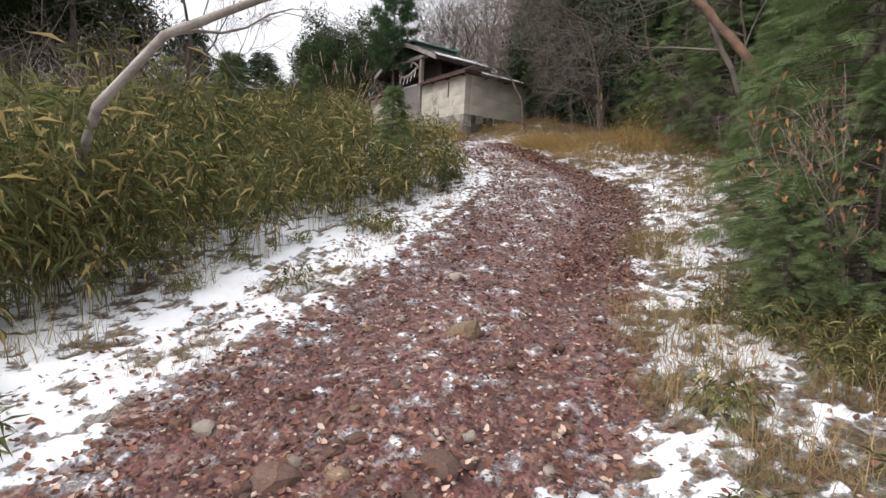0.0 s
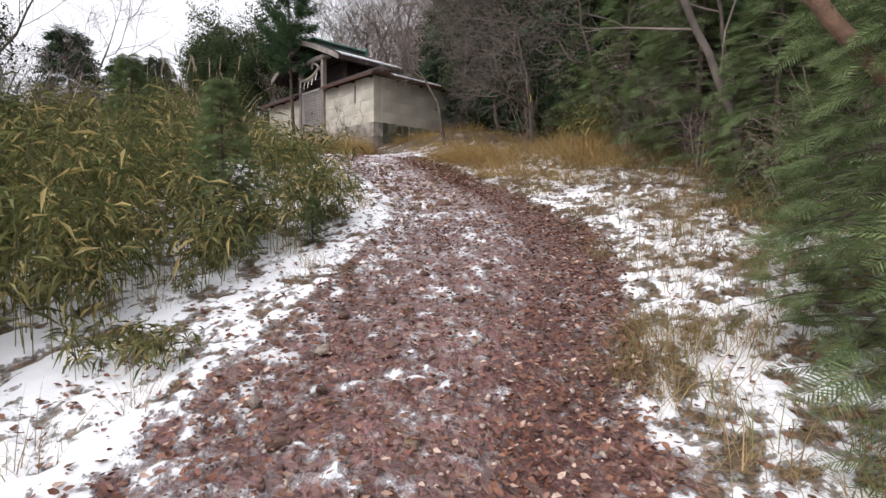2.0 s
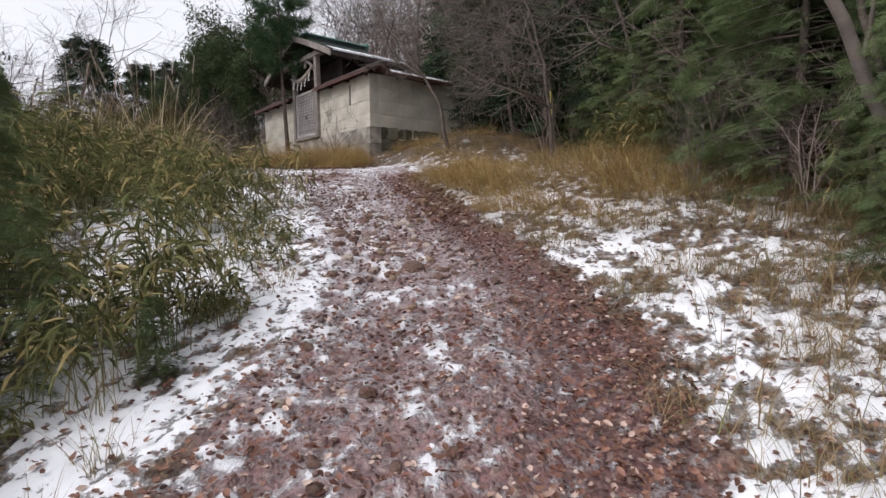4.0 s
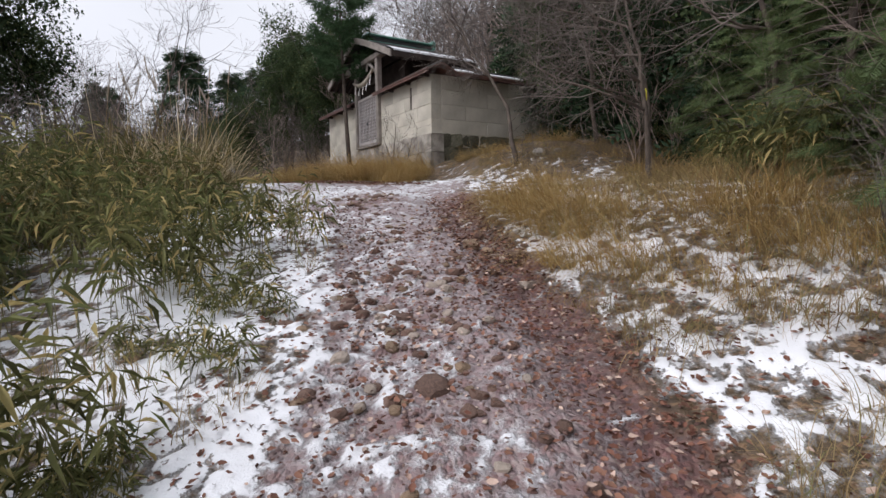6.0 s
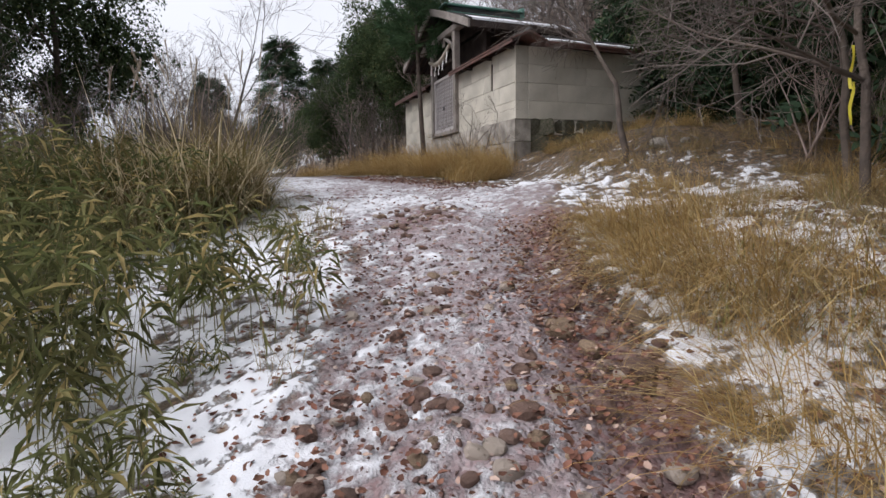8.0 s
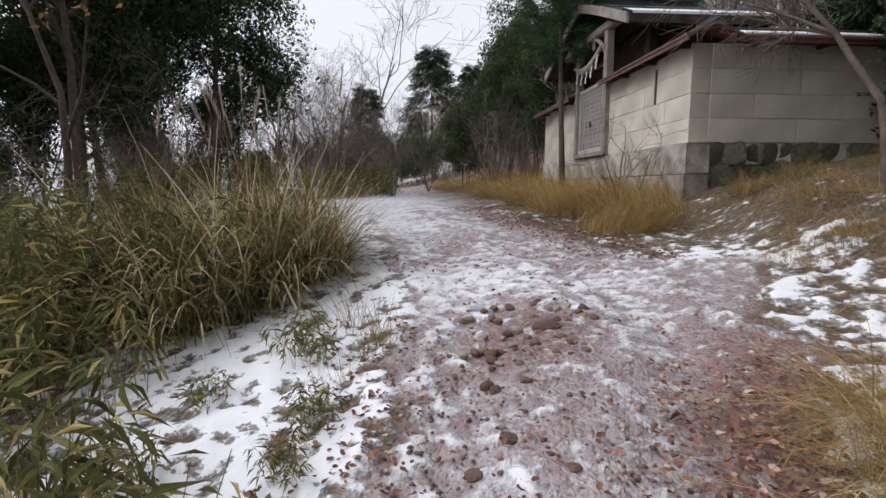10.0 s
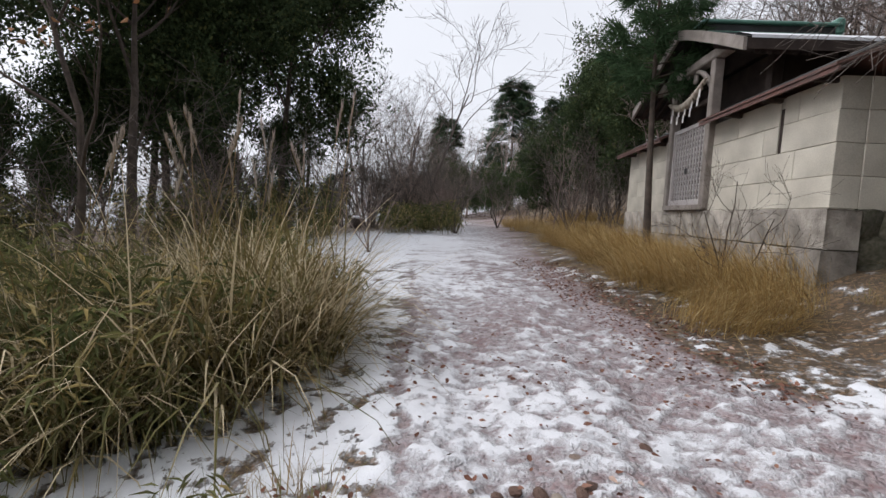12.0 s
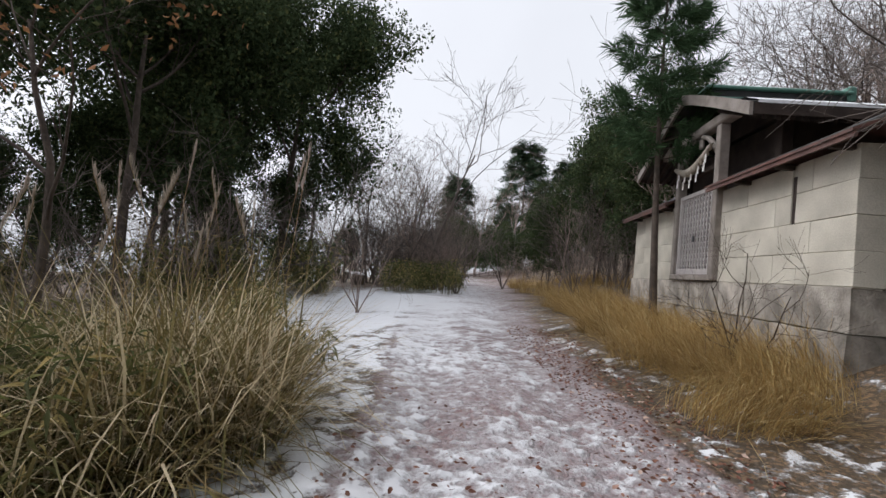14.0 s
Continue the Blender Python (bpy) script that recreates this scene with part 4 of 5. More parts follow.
def branches(wood, tips, g, p, d, L, r, level, wander=0.35, fork=4, up=0.10, sides=4, twigs=None):
    """Recursive limbs: tapering, wandering, forking. The last two orders go into twigs."""
    n = 5 if level > 1 else 2 + level
    pts, dirs, q, e = [p], [d], p.copy(), d.copy()
    for k in range(n):
        e = unit(e + g.normal(0, wander * 0.45, 3) + np.array([0, 0, up]))
        q = q + e * L / n
        pts.append(q.copy())
        dirs.append(e.copy())
    if level < 3 and (crowds(pts[-1]) or crowds(pts[n // 2])):
        return
    t = np.linspace(0, 1, n + 1)
    tube(twigs if twigs is not None and level < 3 else wood, pts, r * (1 - (0.72 if level else 0.9) * t) + FINE[0], sides if level > 1 else 3)
    tips.append((pts[-1], e, level))
    if level == 0:
        return
    for k in range(fork + (1 if level > 1 else 0)):
        s = g.uniform(0.25, 1.0)
        i = min(int(s * n), n - 1)
        o = pts[i] + (pts[i + 1] - pts[i]) * (s * n - i)
        side = unit(np.cross(dirs[i], g.normal(0, 1, 3)))
        nd = unit(dirs[i] * g.uniform(0.45, 0.9) + side * g.uniform(0.5, 0.95))
        branches(wood, tips, g, o, nd, L * g.uniform(0.42, 0.70), r * (1 - 0.6 * s) * g.uniform(0.36, 0.55), level - 1, wander, fork, up, sides, twigs)


def bare_mesh(seed, h, levels=3, mat="grey_twig", stems=1, thick=0.018, lean=(0, 0), fork=4, wander=0.35, up=0.1):
    """Trunk and twigs of a leafless tree, as two meshes, and the ends of its limbs."""
    g = np.random.default_rng(seed)
    wood, twigs, tips = Soup(), Soup(), []
    for k in range(stems):
        d = unit(np.array([lean[0] + (g.normal(0, 0.4) if stems > 1 else 0), lean[1] + (g.normal(0, 0.4) if stems > 1 else 0), 1.0]))
        branches(wood, tips, g, np.array([g.normal(0, 0.04) * (stems > 1), g.normal(0, 0.04) * (stems > 1), -0.12]), d, h * (0.75 if stems == 1 else g.uniform(0.5, 0.8)), thick * h, levels, wander, fork, up, 6, twigs)
    return (("trunk", wood.mesh("trunk", mat)), ("twig_canopy", twigs.mesh("twig_canopy", mat))), tips


def leafy_meshes(seed, h, r, count, size, mat="broad_leaves", bark="bark", fork=5, thick=0.02, lean=(0, 0), low=0.25, flat=1.0):
    """A tree whose limbs carry many leaf clumps with gaps between them."""
    g = np.random.default_rng(seed)
    wood, tips, green = Soup(), [], Soup()
    branches(wood, tips, g, np.array([0, 0, -0.15]), unit(np.array([lean[0], lean[1], 1.0])), h * 0.8, thick * h, 3, 0.22, fork, 0.12, 7)
    centres = np.array([t[0] for t in tips if t[2] < 3 and t[0][2] > low * h])
    per = max(2, count // max(len(centres), 1))
    p = (centres[:, None] + g.normal(0, 1, (len(centres), per, 3)) * np.array([0.055 * h, 0.055 * h, 0.04 * h * flat])).reshape(-1, 3)
    squeeze = np.array([*[min(1.0, r / np.percentile(np.hypot(p[:, 0], p[:, 1]), 90))] * 2, 1.0])
    p = p * squeeze
    wood.v = [a * squeeze.astype(np.float32) for a in wood.v]
    d = unit(g.normal(0, 1, p.shape) + np.array([0, 0, 0.2]))
    green.many(*CLUSTER, frames_along(d, g.normal(0, 0.4, p.shape) + np.array([0, 0, 1]), size * g.uniform(0.6, 1.3, len(p)), p))
    return wood.mesh("trunk", bark), green.mesh("crown", mat)


def plant(name, parts_, label, category, m, group=""):
    """An Empty at the plant's foot with its trunk and crown under it."""
    root = tagged(link(name, None, None, m), label, category, group)
    for nm, me in parts_:
        ob = link(nm, me, root)
        if nm in ("twig_canopy", "limbwork", "foliage", "crown", "undergrowth", "plume"):
            ob["kind"] = "stuff"
    return root


def stand(x, y, turn=0.0, size=1.0, tilt=0.0, sink=0.0):
    return pose(x, y, top(x, y) - sink, tilt, tilt * 0.5, turn) @ Matrix.Diagonal((size, size, size, 1))


def put(ob, x, y, turn=0.0, size=1.0, tilt=0.0, sink=0.0):
    c = copy_thing(ob, pose(x, y, top(x, y) - sink, tilt, tilt * 0.5, turn))
    c.scale = (size, size, size)
    return c


def off_path(x, y):
    a = float(trail_of(np.array([x]), np.array([y]))[0][0])
    b = float(side_trail(np.array([x]), np.array([y]))[0])
    return min(a, b)


def in_yard(x, y, pad=0.3):
    u = (x - CORNER[0]) * ALONG[0] + (y - CORNER[1]) * ALONG[1]
    v = (x - CORNER[0]) * INTO[0] + (y - CORNER[1]) * INTO[1]
    return -pad < u < LENGTH + pad and -pad < v < DEEP + pad


# dwarf bamboo on the slope beside the path
rs = random.Random(21)
kinds = []
for k, (n, r, h) in enumerate(((38, 0.5, 1.15), (34, 0.45, 1.3), (30, 0.55, 1.0), (40, 0.5, 1.45), (16, 0.35, 0.6))):
    s, lv = bamboo_meshes(100 + k, n, r, h)
    kinds.append((s, lv))
BAMBOO = "dwarf bamboo beside the path"
protos = {}


def bamboo(k, x, y, size):
    if k not in protos:
        protos[k] = plant("dwarf_bamboo", (("undergrowth", kinds[k][0]), ("foliage", kinds[k][1])), "low dwarf bamboo clump with green and straw-edged leaves" if k == 4 else "dense dwarf bamboo clump with green and yellowed leaves", "bamboo", stand(x, y, 0, size), BAMBOO)
        return
    put(protos[k], x, y, rs.uniform(0, 360), size, rs.uniform(-5, 5))


y = 2.2
while y < 12.4:
    cx, hw = np.interp(y, PATH_Y, PATH_X), np.interp(y, PATH_Y, PATH_W)
    gap = np.interp(y, [2, 4, 6, 8, 9, 12.4], [2.15, 1.74, 1.30, 0.92, 0.78, 1.05])
    xx = cx - hw - gap
    first = True
    while xx > -8.5:
        jx, jy = xx + rs.uniform(-0.15, 0.15), y + rs.uniform(-0.25, 0.25)
        sparse = y > 7.4 and cx - hw - gap - xx < 1.8 and rs.random() < 0.48
        if not (jy > 10.8 and jx > -1.75) and not sparse:
            if first:
                bamboo(rs.choice((2, 4, 0)), jx, jy, rs.uniform(0.65, 0.9))
            else:
                deep = min(1.0, (cx - hw - gap - xx) / 2.5)
                bamboo(rs.choice((0, 1, 2, 3)), jx, jy, rs.uniform(0.68, 0.92) + 0.22 * deep * (2.0 if y < 6 else 0.35))
        first = False
        xx -= 0.70 if xx > -4 else 0.85
    y += 0.62

for bx, by_ in ((-2.75, 3.15), (-3.15, 2.75), (-2.6, 3.8)):
    bamboo(3, bx, by_, 1.1)
# small sprigs that stand in the snow along the edge
for _ in range(34):
    yy = rs.uniform(1.5, 12)
    cx, hw = np.interp(yy, PATH_Y, PATH_X), np.interp(yy, PATH_Y, PATH_W)
    bamboo(4, cx - hw - rs.uniform(0.35, 1.5), yy, rs.uniform(0.25, 0.55))
for _ in range(16):
    yy = rs.uniform(13.5, 17)
    bamboo(rs.choice((2, 4)), -2.9 - 1.9 * max(yy - 14.6, 0) - rs.uniform(0, 4), yy - 0.2, rs.uniform(0.5, 0.9))
for _ in range(26):
    a, q = rs.uniform(0, 1), rs.uniform(0, 3)
    bamboo(rs.choice((0, 2)), -8.8 - 4.2 * a - 0.5 * q, 22.0 + 5.5 * a - q * 0.4 + 1.0, rs.uniform(0.7, 1.0))

# grasses
tufts = {}


def grass(kind, x, y, size=1.0, turn=None):
    spec = {
        "gold": ("gold_grass", 300, 0.38, 0.85, 0.006, 1.75, (0.0, 0.0), "golden dry grass tuft arching over the snow"),
        "straw": ("straw_grass", 170, 0.34, 0.50, 0.005, 2.0, (0.0, 0.0), "flattened straw-coloured dry grass tuft"),
        "pampas": ("pampas_grass", 150, 0.36, 1.5, 0.017, 1.55, (0.0, 0.0), "tall clump of half-dry pampas grass"),
        "gold_lean": ("gold_grass", 300, 0.42, 0.95, 0.007, 1.5, (0.9, 0.0), "golden dry grass tuft leaning over the path"),
        "lying": ("gold_grass", 230, 0.5, 0.75, 0.006, 2.3, (0.9, 0.0), "golden dry grass lying flat on the bank"),
        "wisp": ("straw_grass", 45, 0.15, 0.42, 0.005, 0.8, (0.0, 0.0), "small wisp of dry grass in the snow"),
    }[kind]
    v = rs.randrange(3)
    if (kind, v) not in tufts:
        me = tuft_mesh(hash_of(kind) + v, *spec[:7])
        tufts[(kind, v)] = tagged(link("grass_tuft", me, None, stand(x, y, 0, size)), spec[7], "grass", kind + " grass tufts", "stuff")
        return tufts[(kind, v)]
    return put(tufts[(kind, v)], x, y, rs.uniform(0, 360) if turn is None else turn, size)


def hash_of(s):
    return sum(ord(c) * (i + 3) for i, c in enumerate(s))


# golden grass before the yard wall
for k in range(30):
    cu, cv, big_ = -0.5 + 9.8 * k / 29 + rs.uniform(-0.2, 0.2), rs.uniform(-1.4, -0.35), rs.uniform(0.5, 1.02)
    for _ in range(4):
        q = CORNER + ALONG * (cu + rs.gauss(0, 0.25)) + INTO * min(cv + rs.gauss(0, 0.22), -0.3)
        if off_path(*q) > 0.25:
            grass("gold_lean" if rs.random() < 0.7 else "gold", q[0], q[1], big_ * rs.uniform(0.75, 1.1), -145 + rs.uniform(-55, 55))
for _ in range(40):
    u, v = rs.uniform(7.5, 22), rs.uniform(-2.2, 2.0)
    q = CORNER + ALONG * u + INTO * v
    if off_path(*q) > 0.2:
        grass("gold", q[0], q[1], rs.uniform(0.7, 1.2))
# golden bank and straw on the right of the climb
for k in range(44):
    yy = rs.uniform(9.0, 12.4)
    cx, hw = np.interp(yy, PATH_Y, PATH_X), np.interp(yy, PATH_Y, PATH_W)
    grass("lying", cx + hw + rs.uniform(0.35, 1.1 if yy > 10.5 else 2.4), yy, rs.uniform(0.5, 0.95), 200 + rs.uniform(-60, 60))
for _ in range(110):
    x, yy = rs.uniform(1.6, 5.4), rs.uniform(12.2, 16.4)
    if off_path(x, yy) > 0.3 and (x > 2.5 or yy > 14.6) and not in_yard(x, yy, 0.2):
        grass(rs.choice(("lying", "straw", "straw")), x, yy, rs.uniform(0.45, 0.8), 200 + rs.uniform(-80, 80))
for _ in range(210):
    yy = rs.uniform(2.2, 12.5)
    cx, hw = np.interp(yy, PATH_Y, PATH_X), np.interp(yy, PATH_Y, PATH_W)
    o = rs.uniform(0.25, 3.2)
    grass("straw" if rs.random() < 0.75 else "wisp", cx + hw + o, yy, rs.uniform(0.6, 1.1))
for _ in range(30):   # straw slope under the firs
    grass("straw", rs.uniform(3.9, 6.5), rs.uniform(6.5, 11.5), rs.uniform(1.0, 1.5))
for _ in range(22):
    u, v = rs.uniform(-5.5, -0.6), rs.uniform(-0.9, 0.0)
    q = CORNER + ALONG * u * 0.25 + INTO * (-u * 0.95 + v - 0.4) - ALONG * 0.5
    grass("straw", q[0], q[1], rs.uniform(0.5, 0.8))
for _ in range(30):
    yy = rs.uniform(1.5, 13)
    cx, hw = np.interp(yy, PATH_Y, PATH_X), np.interp(yy, PATH_Y, PATH_W)
    grass("wisp", cx - hw - rs.uniform(0.3, 1.6), yy, rs.uniform(0.6, 1.1))
# tall pampas clump where the path bends
for _ in range(42):
    a, q = rs.uniform(0, 2 * math.pi), math.sqrt(rs.random())
    grass("pampas", -3.15 + 1.0 * q * math.cos(a), 12.75 + 1.05 * q * math.sin(a), rs.uniform(0.75, 1.12))
for _ in range(12):
    yy = rs.uniform(11.5, 16.5)
    grass("pampas", -3.2 - 1.9 * max(yy - 14.4, 0) - rs.uniform(0, 4), yy, rs.uniform(0.6, 0.9))
for _ in range(40):
    grass("pampas", rs.uniform(-8.5, -3.6), rs.uniform(4.5, 11.5), rs.uniform(1.0, 1.35))


def plume_stalk(k):
    g = np.random.default_rng(300 + k)
    s = Soup()
    L = g.uniform(1.5, 2.1)
    t = np.linspace(0, 1, 7)
    bend = g.normal(0, 0.16, 2)
    pts = np.stack([bend[0] * t ** 2, bend[1] * t ** 2, L * t], 1)
    tube(s, pts, 0.004 - 0.002 * t, 4)
    f = Soup()
    n = 70
    u = g.uniform(0.86, 1.0, n)
    p = np.stack([bend[0] * u ** 2, bend[1] * u ** 2, L * u], 1)
    d = unit(np.stack([g.normal(0, 0.12, n), g.normal(0, 0.12, n), np.ones(n)], 1))
    f.many(DIA_V, DIA_F, frames_along(d, g.normal(0, 1, (n, 3)), np.stack([np.full(n, 0.006), g.uniform(0.04, 0.11, n), np.ones(n)], 1), p))
    return s.mesh("stalk", "straw_grass"), f.mesh("plume", "plume")


pl = []
for k in range(4):
    a, b = plume_stalk(k)
    x, yv = -2.7 - 0.35 * k, 12.7 + 0.3 * k
    pl.append(plant("pampas_plume", (("stalk", a), ("plume", b)), "tall dry pampas stalk with a pale feathery plume", "grass", stand(x, yv), "pampas plumes"))
for k in range(14):
    a, q = rs.uniform(0, 2 * math.pi), math.sqrt(rs.random())
    put(pl[k % 4], -3.2 + 1.2 * q * math.cos(a), 12.9 + 1.2 * q * math.sin(a), rs.uniform(0, 360), rs.uniform(0.8, 1.15))

# conifers
near_a = plant("fir_tree", list(zip(("trunk", "crown", "limbwork"), conifer_meshes(1, 4.6, 1.2, 1200, SPRAY, 0.22, low=0.03))), "young green fir with drooping fronds beside the path", "tree", stand(4.1, 5.0))
near_b = plant("fir_tree", list(zip(("trunk", "crown", "limbwork"), conifer_meshes(2, 3.2, 1.0, 2000, SPRAY, 0.19, low=0.02))), "small green fir with low fronds over the snow", "tree", stand(2.8, 3.35))
put(near_b, 3.1, 4.5, 120, 0.8)
put(near_b, 4.8, 8.6, 20, 1.05)
put(near_b, 5.3, 9.6, 110, 1.2)
put(near_b, 4.9, 10.6, 250, 1.0)
put(near_b, 5.2, 12.4, 320, 1.1)
put(near_b, 5.6, 13.8, 50, 1.15)
put(near_b, 4.6, 7.0, 200, 0.8)
put(near_b, 6.2, 13.2, 120, 1.3)
put(near_b, 5.5, 7.2, 80, 1.25)
put(near_a, 6.3, 11.3, 140, 1.15)
put(near_b, -2.6, 9.6, 30, 0.55)
put(near_b, -3.6, 8.3, 80, 0.6)
put(near_b, -0.75, 7.0, 160, 0.46)
put(near_b, 0.0, 7.05, 50, 0.14)
put(near_b, 2.45, 2.35, 10, 0.36)
put(near_b, 2.15, 3.0, 200, 0.30)
put(near_b, 2.3, 1.7, 100, 0.28)
put(near_b, 2.55, 2.9, 300, 0.5)
dark = plant("cedar_tree", list(zip(("trunk", "crown", "limbwork"), conifer_meshes(3, 11, 2.6, 1000, FAR_SPRAY, 0.95, "red_bark", "dark_needles", low=0.12))), "tall dark cedar with reddish trunk in the wood", "tree", stand(6.6, 12.2), "cedars in the wood")
for x, yv, s in ((5.6, 15.9, 0.7), (6.3, 14.0, 0.8), (4.4, 19.4, 0.75), (5.6, 21.6, 0.9), (7.2, 22.4, 1.0), (8.8, 10.0, 0.95), (7.6, 15.2, 1.1), (5.4, 17.2, 0.95), (9.8, 13.0, 1.2), (9.0, 18.5, 1.2), (11.8, 16.5, 1.3), (9.4, 7.2, 0.9), (10.5, 4.0, 1.0), (12.5, 9.0, 1.2), (12.0, 22.0, 1.2), (6.6, 20.8, 0.9), (8.0, 24.5, 1.0)):
    put(dark, x, yv, rs.uniform(0, 360), s)
hedge = plant("cedar_tree", list(zip(("trunk", "crown", "limbwork"), conifer_meshes(6, 6.0, 1.9, 1500, FAR_SPRAY, 0.62, "red_bark", "dark_needles", low=0.02, pointed=0.6))), "dark young cedar green down to the ground", "tree", stand(6.0, 15.4), "young cedars in the wood")
for x, yv, s in ((5.2, 16.9, 0.9), (4.9, 18.6, 0.8), (6.9, 16.6, 1.1), (6.4, 18.6, 1.1), (7.6, 14.4, 1.1), (6.9, 12.9, 0.95), (7.2, 11.2, 1.0), (7.0, 9.4, 0.9), (8.2, 12.6, 1.2), (8.4, 17.4, 1.3), (6.9, 7.4, 0.9), (6.4, 5.4, 0.9), (4.2, 20.0, 0.8), (6.0, 20.4, 1.1), (3.9, 21.6, 1.0), (5.2, 23.0, 1.2), (5.8, 14.2, 0.9), (4.9, 17.4, 0.7)):
    put(hedge, x, yv, rs.uniform(0, 360), s)
far_con = plant("cedar_tree", list(zip(("trunk", "crown", "limbwork"), conifer_meshes(4, 16, 4.0, 1000, FAR_SPRAY, 1.7, "bark", "dark_needles", low=0.2, pointed=0.75))), "tall dark conifer standing far along the path", "tree", stand(-32.8, 64.5), "far conifers")
for x, yv, s in ((-28, 66, 0.8), (-40, 60, 0.8), (-22, 60, 0.7), (-46, 40, 0.7), (-52, 52, 0.8)):
    put(far_con, x, yv, rs.uniform(0, 360), s)
gp = CORNER + ALONG * 4.2 + INTO * -0.42
plant("young_cypress", list(zip(("trunk", "crown", "limbwork"), conifer_meshes(5, 6.6, 1.65, 760, TUFT, 0.32, "bark", "young_needles", low=0.44, droop=-0.25, pointed=0.7, trunk=0.022))), "slender young evergreen with a bare brown trunk before the gate", "tree", stand(gp[0], gp[1]))

# dark evergreens beside the clearing
big = plant("evergreen_tree", list(zip(("trunk", "crown"), leafy_meshes(11, 9.0, 3.3, 4200, 0.42, thick=0.022, low=0.06))), "big dark evergreen oak at the edge of the clearing", "tree", stand(-13.9, 20.2), "evergreens by the clearing")
for x, yv, s, r in ((-10.9, 14.9, 0.85, 40), (-14.6, 17.2, 0.95, 130), (-12.2, 11.0, 0.8, 220), (-17.5, 20.0, 0.75, 80), (-10.5, 7.5, 0.6, 10)):
    put(big, x, yv, r, s)
put(big, -15.4, 19.0, 200, 0.95)
put(big, -15.6, 16.9, 300, 0.95)
pine = plant("evergreen_tree", list(zip(("trunk", "crown"), leafy_meshes(12, 7.0, 2.1, 2300, 0.48, thick=0.018, low=0.03))), "dark bushy evergreen behind the shrine", "tree", stand(-8.4, 32.5), "evergreens by the shrine")
pine.scale = (0.85, 0.85, 0.85)
put(pine, -6.3, 30.5, 70, 0.78)
for _ in range(9):   # understorey
    put(pine, rs.uniform(-19, -11.5), rs.uniform(9, 25), rs.uniform(0, 360), rs.uniform(0.35, 0.55))
put(pine, 5.2, 19.6, 200, 0.55)
put(pine, 5.6, 16.9, 120, 0.7)
put(pine, 4.9, 15.7, 310, 0.6)
for x, yv, sz in ((3.7, 17.2, 0.5), (4.6, 16.6, 0.45), (5.6, 16.0, 0.5), (6.6, 15.6, 0.5), (7.6, 15.2, 0.5), (5.0, 18.0, 0.6), (6.5, 17.2, 0.6), (8.6, 16.6, 0.7)):
    put(pine, x, yv, rs.uniform(0, 360), sz)
put(pine, 6.4, 14.9, 70, 0.7)
put(pine, 5.6, 12.9, 170, 0.55)

for _ in range(26):   # evergreen growth where the path is lost
    put(pine, rs.uniform(-44, -14), rs.uniform(46, 60), rs.uniform(0, 360), rs.uniform(0.4, 0.7))
for _ in range(14):
    put(pine, rs.uniform(-31, -20), rs.uniform(43.5, 48), rs.uniform(0, 360), rs.uniform(0.28, 0.45))
for x, yv, sz in ((-10.6, 31.5, 0.5), (-9.4, 30.0, 0.45), (-4.8, 27.8, 0.62), (-3.4, 26.2, 0.66), (-7.0, 29.0, 0.6)):
    put(pine, x, yv, rs.uniform(0, 360), sz)

# bare trees and shrubs
bares = []
FINE[0] = 0.0042
for k, (h, mat, st, f, lv) in enumerate(((7.0, "grey_twig", 1, 3, 4), (6.0, "brown_twig", 1, 3, 4), (5.0, "grey_twig", 3, 3, 3), (2.4, "brown_twig", 5, 3, 3), (2.0, "grey_twig", 4, 3, 3))):
    FINE[0] = 0.0042 if k < 3 else 0.0018
    me, _ = bare_mesh(40 + k, h, lv, mat, st, 0.011 if st == 1 else 0.006, fork=f)
    lab = ("bare grey tree with fine winter twigs", "bare brown tree with fine winter twigs", "bare multi-stemmed grey tree", "bare brown thicket shrub", "bare grey shrub with tangled twigs")[k]
    bares.append((me, lab, "tree" if k < 3 else "shrub"))
bproto = {}
FINE[0] = 0.0014


def bare(k, x, y, size=1.0, tilt=0.0, turn=None):
    if k not in bproto:
        me, lab, cat = bares[k]
        bproto[k] = plant("bare_tree" if cat == "tree" else "bare_shrub", me, lab, cat, stand(x, y, 0, size), lab + " copies")
        return bproto[k]
    return put(bproto[k], x, y, rs.uniform(0, 360) if turn is None else turn, size, tilt)


for _ in range(70):   # along the far path
    a = rs.uniform(0, 1)
    sd = rs.choice((-1, 1))
    yy = 24 + 30 * a
    x = np.interp(yy, PATH_Y, PATH_X) + sd * rs.uniform(3.0, 9.0)
    if not in_yard(x, yy, 1):
        bare(rs.choice((0, 1, 2, 2)), x, yy, rs.uniform(0.8, 1.25) if sd < 0 else rs.uniform(0.45, 0.7))
for _ in range(26):   # thicket on both sides of it
    yy = rs.uniform(23, 40)
    bare(rs.choice((3, 4)), np.interp(yy, PATH_Y, PATH_X) + rs.choice((-1, 1)) * rs.uniform(2.2, 5.5), yy, rs.uniform(0.8, 1.5))
for _ in range(95):   # wooded hillside above the yard
    u, v = rs.uniform(1.5, 16), rs.uniform(4.6, 15)
    q = CORNER + ALONG * u + INTO * v
    bare(rs.choice((0, 1, 1)), q[0], q[1], rs.uniform(0.9, 1.5))
for x, yv, k, s in ((-5.2, 21.8, 2, 0.8), (-9.8, 24.5, 2, 1.0), (-11.2, 23.2, 0, 0.8), (-13.5, 26.5, 2, 1.1), (-16, 30, 0, 1.0)):
    bare(k, x - 4, yv + 2, s)
